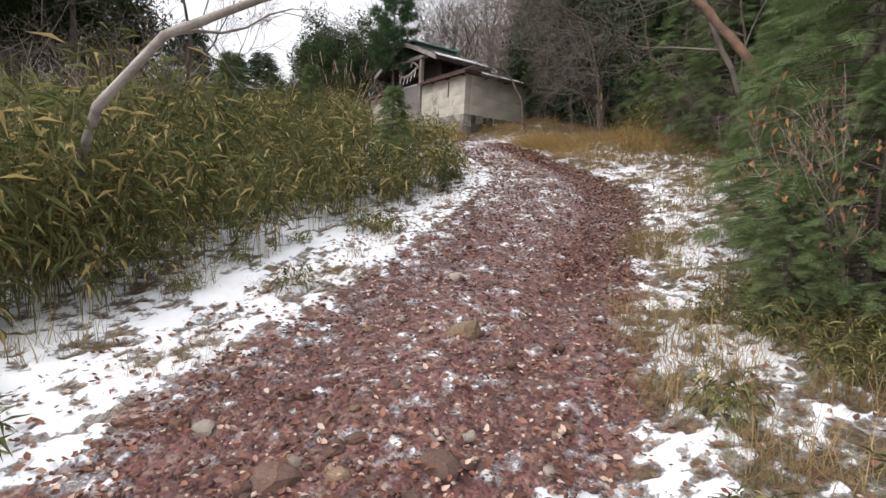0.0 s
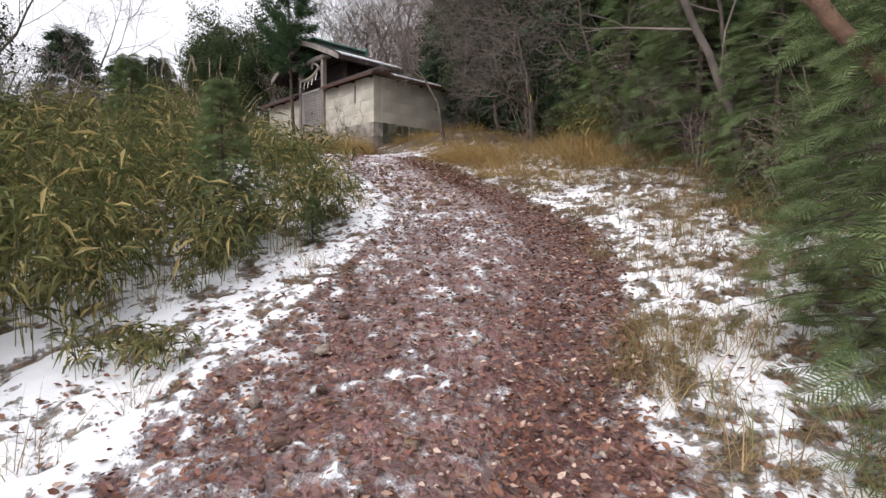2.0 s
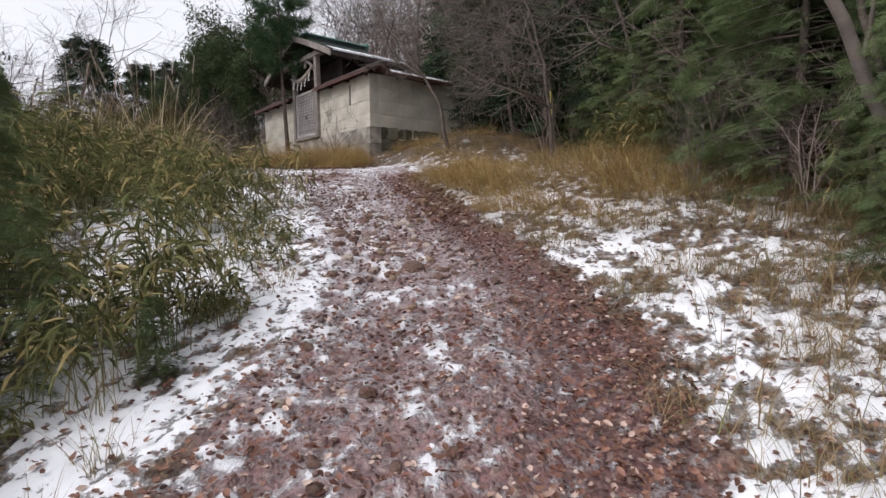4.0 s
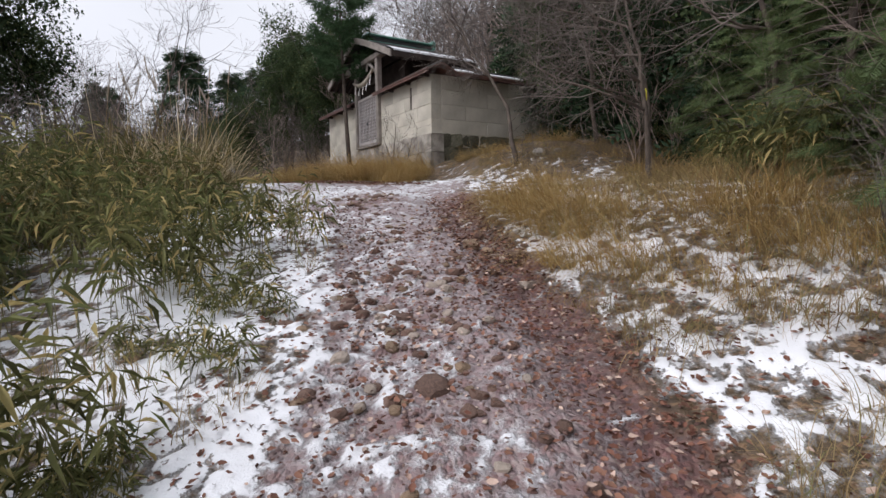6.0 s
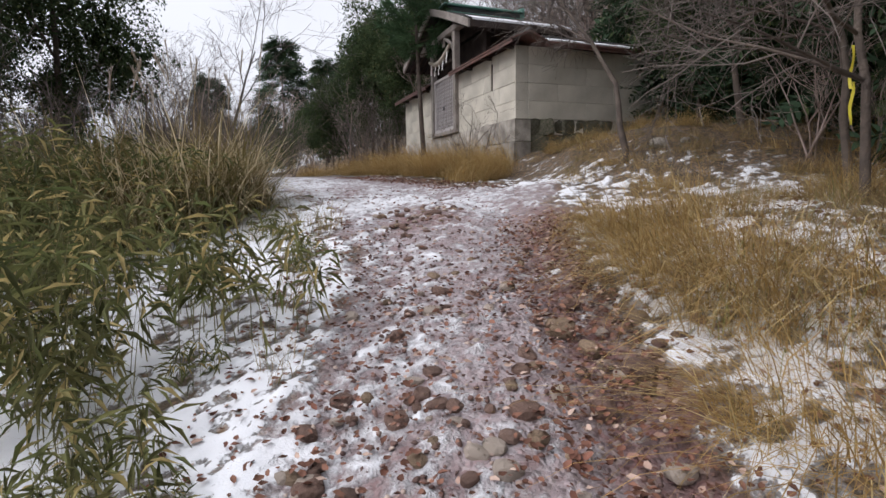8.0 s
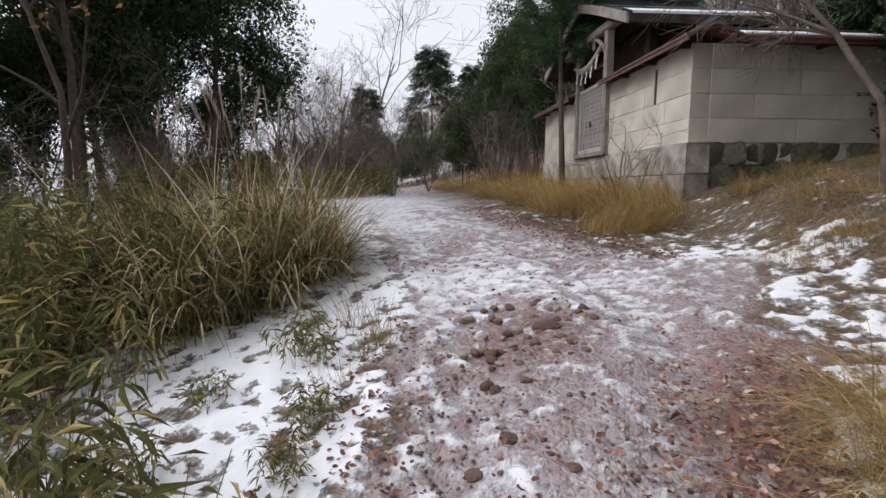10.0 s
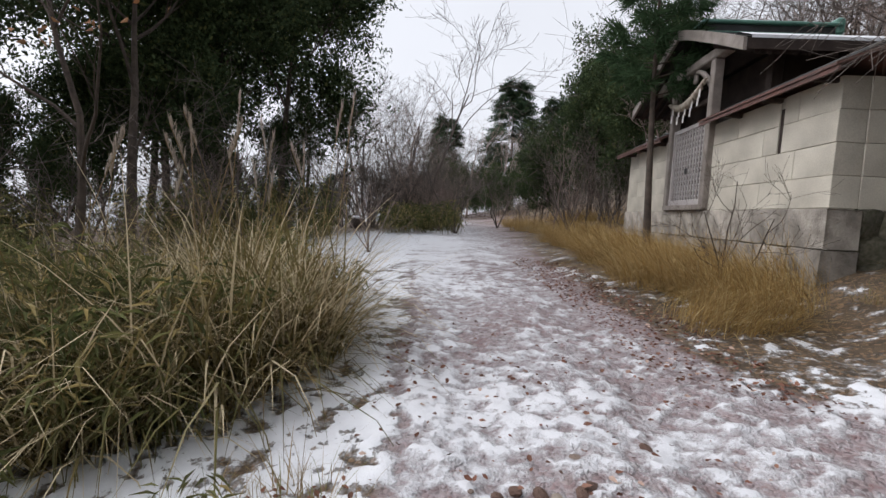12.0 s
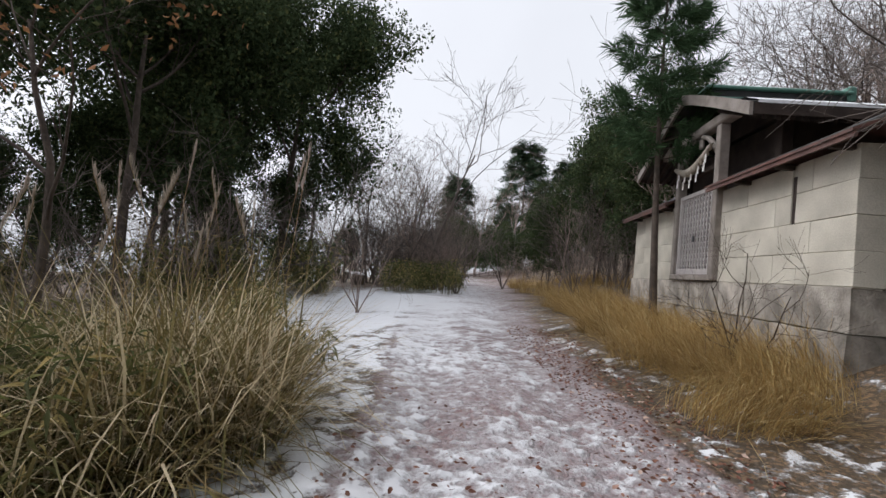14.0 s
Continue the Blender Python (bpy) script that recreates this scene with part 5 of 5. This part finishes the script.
for _ in range(11):   # spreading bushes past the clearing
    yy = rs.uniform(24.5, 28)
    bare(2, np.interp(yy, PATH_Y, PATH_X) - rs.uniform(2.4, 6.0), yy, rs.uniform(0.85, 1.1))
for _ in range(34):   # where the path is lost among trees
    bare(rs.choice((0, 1, 2, 3)), rs.uniform(-44, -8), rs.uniform(44, 58), rs.uniform(1.0, 1.5))
for _ in range(16):
    yy = rs.uniform(24, 34)
    bare(rs.choice((3, 3, 4)), np.interp(yy, PATH_Y, PATH_X) - rs.uniform(1.8, 4.5), yy, rs.uniform(0.8, 1.3))
for _ in range(22):   # behind the bamboo
    bare(rs.choice((3, 4, 2)), rs.uniform(-14, -6.0), rs.uniform(5, 18), rs.uniform(0.7, 1.1))
for _ in range(12):   # along the wood's edge on the right
    yy = rs.uniform(5.5, 14.5)
    bare(rs.choice((3, 3, 4)), 3.9 + rs.uniform(0, 1.4), yy, rs.uniform(0.45, 0.95))
for _ in range(26):
    yy = rs.uniform(4.8, 13.5)
    grass(rs.choice(("straw", "lying", "straw")), 3.9 + rs.uniform(0, 1.2), yy, rs.uniform(0.5, 0.85))
for _ in range(9):
    yy = rs.uniform(5.5, 12.5)
    bamboo(rs.choice((2, 4)), 4.1 + rs.uniform(0, 1.0), yy, rs.uniform(0.6, 0.95))
for _ in range(46):   # belt behind the clearing
    bare(rs.choice((0, 2, 2, 3, 3)), rs.uniform(-24, -9.5), rs.uniform(9, 30), rs.uniform(0.7, 1.1))
for _ in range(26):
    bamboo(rs.choice((0, 1, 3)), rs.uniform(-13, -9.0), rs.uniform(9, 21), rs.uniform(0.9, 1.25))
for _ in range(34):   # bamboo mixed into the pampas
    bamboo(rs.choice((2, 4, 0)), rs.uniform(-4.2, -2.3), rs.uniform(11.3, 12.8), rs.uniform(0.6, 0.85))
for _ in range(6):
    bare(4, -3.4 - rs.uniform(0, 2.5), rs.uniform(10.6, 13.2), rs.uniform(0.4, 0.6))

# bare trees along the wood's edge, whose limbs spread towards the way; one stands by the corner of the yard wall
def fan_tree(x, yv, seed, h, bow, limbs, toward, reach, thick=0.05, low=0.35, rise=(0.05, 0.6)):
    g = np.random.default_rng(seed)
    wood, twigs, tips = Soup(), Soup(), []
    t = np.linspace(0, 1, 10)
    pts = np.stack([bow[0] * t ** 1.7, bow[1] * t ** 1.7, -0.12 + (h + 0.12) * t], 1)
    pts[1:] += g.normal(0, 0.012 * h, (9, 3)) * np.array([1, 1, 0.3])
    tube(wood, pts, thick * (1 - 0.8 * t) + 0.004, 7)
    FOOT[0], FINE[0] = (x, yv), 0.0022
    for k in range(limbs):
        i = int(np.clip(round(9 * (low + (1 - low) * (k + g.uniform()) / limbs)), 1, 9))
        az = math.radians(toward + g.normal(0, 38))
        d = unit(np.array([math.cos(az), math.sin(az), g.uniform(*rise)]))
        branches(wood, tips, g, pts[i], d, reach * g.uniform(0.6, 1.15), max(thick * 0.36, 0.014), 3, 0.30, 4, 0.0, 5, twigs)
    FOOT[0], FINE[0] = None, 0.0014
    plant("bare_tree", (("trunk", wood.mesh("trunk", "bark", True)), ("twig_canopy", twigs.mesh("twig_canopy", "grey_twig"))), "bare grey tree whose twigs spread towards the path", "tree", stand(x, yv))


fan_tree(2.35, 14.9, 61, 2.5, (-1.0, 0.6), 7, 120, 1.3, 0.045, 0.65, (0.2, 0.9))
fan_tree(3.75, 12.2, 62, 2.9, (-0.5, 0.3), 9, 155, 1.8, 0.034, 0.3)
fan_tree(4.2, 13.4, 63, 3.4, (-0.8, 0.5), 10, 150, 2.1, 0.04, 0.3)
fan_tree(4.6, 11.0, 65, 3.2, (-0.6, 0.3), 7, 165, 1.6, 0.032, 0.35)
fan_tree(5.0, 14.8, 69, 3.8, (-0.8, 0.2), 9, 170, 2.2, 0.045, 0.4)
fan_tree(4.6, 7.6, 71, 3.6, (-0.4, 0.3), 6, 165, 1.3, 0.03, 0.5)
fan_tree(4.0, 15.9, 72, 4.2, (-1.0, 0.3), 9, 150, 2.2, 0.045, 0.45)
FOOT[0] = None
me, tips = bare_mesh(64, 5.6, 3, "bark", 1, 0.013, lean=(0.22, 0.10), fork=4)
g = np.random.default_rng(9)
lv = Soup()
ends = np.array([t[0] for t in tips if t[2] < 2])
ends = ends[g.integers(0, len(ends), 260)] + g.normal(0, 0.08, (260, 3))
lv.many(LEAF_V, LEAF_F, frames_along(unit(g.normal(0, 1, (260, 3)) + np.array([0, 0, -0.8])), g.normal(0, 1, (260, 3)), np.stack([np.full(260, 0.05), np.full(260, 0.10), np.full(260, 0.1)], 1), ends))
plant("oak_tree", me + (("foliage", lv.mesh("foliage", "red_leaves")),), "thin dark tree with a few withered brown leaves", "tree", stand(-6.8, 12.9))
# shrub in the golden grass before the wall
q = CORNER + ALONG * 0.75 + INTO * -0.62
me, tips = bare_mesh(66, 1.9, 3, "bark", 3, 0.006, fork=3, wander=0.3)
plant("bare_shrub", me, "thin dark bare shrub against the stone plinth", "shrub", stand(q[0], q[1]))
# leaning sapling over the bamboo
s, sprays = Soup(), Soup()
tips = []
pts = np.array([(-3.5, 4.7, 0.5), (-2.65, 3.65, 1.62), (-2.04, 2.94, 1.87), (-1.70, 3.05, 2.33), (-1.19, 3.19, 2.61), (-0.6, 3.5, 2.95), (0.1, 4.1, 3.6)])
tube(s, pts, [0.03, 0.03, 0.03, 0.028, 0.024, 0.016, 0.008], 7)
g = np.random.default_rng(12)
for k in (3, 3, 4, 4, 4, 5, 5, 5):
    branches(sprays, tips, g, pts[k], unit(np.array([0.3, 0.4, 0.4]) + g.normal(0, 0.5, 3)), 1.0, 0.012, 2, 0.35, 3, 0.05, 5)
plant("bare_sapling", (("trunk", s.mesh("trunk", "pale_bark", True)), ("twig_canopy", sprays.mesh("twig_canopy", "pale_bark"))), "leaning bare sapling with a pale snow-dusted limb", "tree", pose(0, 0, 0))
# withered red-brown shrub by the start of the path
me, tips = bare_mesh(67, 1.6, 3, "brown_twig", 3, 0.007, fork=4)
ends = np.array([t[0] for t in tips if t[2] < 2])
ends = ends[g.integers(0, len(ends), 170)] + g.normal(0, 0.05, (170, 3))
lv = Soup()
lv.many(LEAF_V, LEAF_F, frames_along(unit(g.normal(0, 1, (170, 3)) + np.array([0, 0, -0.5])), g.normal(0, 1, (170, 3)), np.stack([np.full(170, 0.03), g.uniform(0.04, 0.08, 170), np.full(170, 0.1)], 1), ends))
withered = plant("withered_shrub", me + (("foliage", lv.mesh("foliage", "red_leaves")),), "shrub holding withered orange-brown leaves beside a fir", "shrub", stand(2.5, 2.95))
withered.scale = (0.6, 0.6, 1.15)

put(withered, -2.4, 9.7, 70, 0.75)


def leaning(name, pts, radii, mat, seed, twig_at, label):
    """A leaning trunk with a few bare side limbs."""
    wood, twigs, tips = Soup(), Soup(), []
    g = np.random.default_rng(seed)
    fine = np.array([np.interp(np.linspace(0, len(pts) - 1, 14), range(len(pts)), [q[k] for q in pts]) for k in range(3)]).T
    fine[1:-1] += g.normal(0, 0.012, (12, 3))
    tube(wood, fine, np.interp(np.linspace(0, len(pts) - 1, 14), range(len(pts)), radii), 8)
    for k in twig_at:
        branches(twigs, tips, g, fine[k], unit(np.array([0.0, 0.2, 0.5]) + g.normal(0, 0.6, 3)), 1.3, 0.016, 2, 0.4, 4, 0.05, 5)
    plant(name, (("trunk", wood.mesh("trunk", mat, True)),) + ((("twig_canopy", twigs.mesh("twig_canopy", mat)),) if twig_at else ()), label, "tree", pose(0, 0, 0))


leaning("leaning_trunk", [(4.0, 4.2, 1.0), (2.96, 4.6, 2.6), (2.5, 4.76, 3.15), (2.1, 4.9, 3.65)], [0.05, 0.042, 0.038, 0.03], "red_bark", 5, (), "broken reddish trunk leaning through the firs")
leaning("grey_tree", [(4.95, 7.45, 1.7), (4.38, 7.46, 3.06), (3.72, 7.48, 4.27), (3.3, 7.55, 5.6)], [0.05, 0.042, 0.035, 0.022], "grey_twig", 6, (5, 7, 8, 9, 10, 11, 12), "leaning grey bare tree among the firs")

# ---------------------------------------------------------------- small things on the ground
def snowy_stump():
    x, yv = -14.2, 23.9
    s = Soup()
    g = np.random.default_rng(3)
    t = np.linspace(0, 1, 4)
    root = tagged(link("tree_stump", None, None, stand(x, yv)), "low dark stump with a cap of snow in the clearing", "stump")
    tube(s, np.stack([0.04 * t, 0 * t, -0.1 + 0.5 * t], 1), 0.30 - 0.08 * t, 9)
    link("stump", s.mesh("stump", "bark", True), root)
    link("snow_cap", rubble_mesh(1, "snow"), root, pose(0.06, 0, 0.42) @ Matrix.Diagonal((0.24, 0.2, 0.07, 1)))


snowy_stump()

# pale stones under the tree by the wall
for k, (x, yv, a) in enumerate(((2.75, 15.1, 0.11), (3.1, 15.15, 0.07))):
    tagged(link("boulder", rubble_mesh(2 + k, "base_stone"), None, pose(x, yv, top(x, yv) + a * 0.4, 0, 0, 40 * k) @ Matrix.Diagonal((a, a * 0.8, a * 0.7, 1))), "pale grey boulder on the leafy ground", "boulder")

# fallen leaves
def litter(n, seed, spots, name, label):
    g = np.random.default_rng(seed)
    x, y_ = spots(g, n)
    z = height(x, y_) + 0.022 + 0.018 * g.uniform(0, 1, n)
    az = g.uniform(0, 2 * math.pi, n)
    d = np.stack([np.cos(az), np.sin(az), g.normal(0, 0.25, n)], 1)
    up = np.stack([g.normal(0, 0.35, n), g.normal(0, 0.35, n), np.ones(n)], 1)
    L = g.uniform(0.018, 0.052, n)
    s = Soup()
    v = np.array([(0, 0, 0), (-0.42, 0.25, 0.13), (-0.38, 0.7, 0.02), (0.06, 1, 0.10), (0.46, 0.62, 0.16), (0.36, 0.2, 0.0), (0.02, 0.5, -0.06)])
    s.many(v, np.array([(i, 6, (i + 1) % 6) for i in range(6)])[:, ::-1], frames_along(d, up, np.stack([L * 0.62, L, L], 1), np.stack([x, y_, z], 1)))
    tagged(new(name, s.mesh(name, "dead_leaves")), label, "leaves", kind="stuff")


def by_path(lo, hi, y0, y1):
    def f(g, n):
        y_ = g.uniform(y0, y1, n)
        return np.interp(y_, PATH_Y, PATH_X) + g.uniform(lo, hi, n) * np.interp(y_, PATH_Y, PATH_W), y_
    return f


litter(8000, 1, by_path(-1.15, 1.25, 0.6, 7.6), "fallen_leaves", "brown fallen leaves scattered over the gravel and snow")
litter(2600, 6, by_path(-1.9, -0.85, 0.8, 12.5), "fallen_leaves", "dark brown leaves half sunk in the snow beside the path")
litter(3800, 4, by_path(0.42, 1.2, 4.0, 12.6), "fallen_leaves", "band of red-brown leaves along the path edge")
litter(1300, 7, by_path(-0.9, 0.6, 7.2, 11), "fallen_leaves", "brown leaves between the stones of the path")
litter(500, 3, by_path(-1.5, 1.0, 11, 15), "fallen_leaves", "a few brown leaves on the trodden snow")
litter(2000, 8, by_path(0.75, 1.9, 14.6, 19), "fallen_leaves", "brown leaves under the golden grass")
litter(4500, 2, by_path(0.95, 3.2, 1.0, 13), "fallen_leaves", "brown fallen leaves on the snowy bank")


# gravel
def gravel(n, seed, r0, r1):
    g = np.random.default_rng(seed)
    y_ = 0.7 + 11.5 * g.uniform(0, 1, n) ** 1.7
    x = np.interp(y_, PATH_Y, PATH_X) + g.uniform(-1.1, 1.12, n) * np.interp(y_, PATH_Y, PATH_W)
    bm = bmesh.new()
    bmesh.ops.create_icosphere(bm, subdivisions=1, radius=1)
    v = np.array([q.co[:] for q in bm.verts])
    f = np.array([[a.index for a in q.verts] for q in bm.faces])
    bm.free()
    v = v * (1 + 0.22 * np.sin(v[:, :1] * 5 + v[:, 1:2] * 3))
    a = g.uniform(r0, r1, n) * g.uniform(0.5, 1, n)
    d = g.normal(0, 1, (n, 3)) * np.array([1, 1, 0.3])
    m = frames_along(d, np.tile(np.array([[0, 0, 1.0]]), (n, 1)) + g.normal(0, 0.2, (n, 3)), np.stack([a, a * g.uniform(0.7, 1.4, n), a * 0.6], 1), np.stack([x, y_, height(x, y_) + a * 0.15], 1))
    s = Soup()
    s.many(v, f, m)
    tagged(new("gravel", s.mesh("gravel", "pebbles")), "loose reddish gravel on the path", "gravel", kind="stuff")


gravel(9000, 5, 0.007, 0.020)
def bedded_stone(x, yv, a, k, lift=0.05):
    link("stone", rubble_mesh(k % 6, "path_stone" if k % 5 else "tan_stone"), ground, pose(x, yv, top(x, yv) + a * (lift - 0.22), k * 37 % 40 - 20, k * 53 % 40 - 20, k * 71 % 360) @ Matrix.Diagonal((a, a * (0.7 + 0.4 * (k * 29 % 10) / 10), a * 0.62, 1)))


g = np.random.default_rng(15)
for k in range(110):      # scattered over the climb
    yv = 0.8 + 11.0 * g.uniform() ** 1.3
    cx, hw = np.interp(yv, PATH_Y, PATH_X), np.interp(yv, PATH_Y, PATH_W)
    bedded_stone(cx + float(np.clip(g.normal(-0.2, 0.55), -1.2, 1.1)) * hw, yv, float(g.uniform(0.022, 0.05)), k)
for n, cx, cy, sx, sy, r0, r1 in ((70, 1.2, 8.9, 0.28, 0.75, 0.018, 0.06), (24, 0.85, 10.6, 0.34, 0.5, 0.025, 0.055), (80, 0.05, 12.75, 0.26, 0.50, 0.014, 0.045), (20, 1.85, 10.2, 0.22, 0.35, 0.03, 0.075), (16, -0.75, 2.0, 0.4, 0.3, 0.03, 0.06), (14, 0.62, 9.2, 0.15, 0.5, 0.03, 0.06)):
    for k in range(n):
        bedded_stone(cx + sx * g.normal(), cy + sy * g.normal(), float(g.uniform(r0, r1)), k + n)

# yellow marking tape tied to a twig at the wood's edge
tape = tagged(link("marking_tape", None, None, pose(3.9, 12.9, 0)), "torn strip of yellow marking tape hanging from a twig", "tape")
for k in range(2):
    bm = bmesh.new()
    rows = []
    for q in range(9):
        u = q / 8
        a = 0.5 * math.sin(q * 0.7 + k * 2)
        c = Vector((0.02 * k + 0.006 * math.sin(q * 0.9 + k), 0.01 * math.cos(q + k), 4.28 - 0.30 * k - u * 0.36))
        w = Vector((math.cos(a), math.sin(a), 0)) * 0.011
        rows.append((bm.verts.new(c - w), bm.verts.new(c + w)))
    for a, b in zip(rows, rows[1:]):
        bm.faces.new((a[0], a[1], b[1], b[0]))
    r = bmesh.ops.extrude_face_region(bm, geom=bm.faces[:])
    for v in [e for e in r["geom"] if isinstance(e, bmesh.types.BMVert)]:
        v.co.y += 0.003
    part("strip", bm, "yellow_tape", tape)

# larger stones bedded in the path, and low dead grass at its edge
for k, (x, yv, a) in enumerate(((0.17, 3.12, 0.13), (0.04, 1.95, 0.085), (-0.6, 1.82, 0.10), (0.12, 4.1, 0.08), (1.91, 10.15, 0.10), (1.56, 10.49, 0.085), (0.81, 10.86, 0.07), (1.37, 8.3, 0.10), (0.23, 12.8, 0.09), (-0.2, 2.5, 0.05))):
    bedded_stone(x, yv, a, k, 0.15)
for _ in range(34):   # straw below the side wall
    q = CORNER + INTO * rs.uniform(0.1, 4.5) - ALONG * rs.uniform(0.3, 2.2)
    grass(rs.choice(("straw", "gold", "straw")), q[0], q[1], rs.uniform(0.3, 0.6))
for _ in range(44):   # straw and sprigs on the bank by the start
    yy = rs.uniform(1.2, 3.6)
    x = float(np.interp(yy, EDGE_Y, EDGE_R)) + rs.uniform(0.15, 1.3)
    if rs.random() < 0.25:
        bamboo(4, x + 0.2, yy, rs.uniform(0.3, 0.5))
    else:
        grass(rs.choice(("straw", "wisp")), x, yy, rs.uniform(0.45, 0.8))
for x, yv in ((-1.0, 3.9), (-0.8, 4.1), (-1.25, 3.75), (-1.5, 2.6), (-1.3, 2.75)):
    grass("straw", x, yv, 0.5)
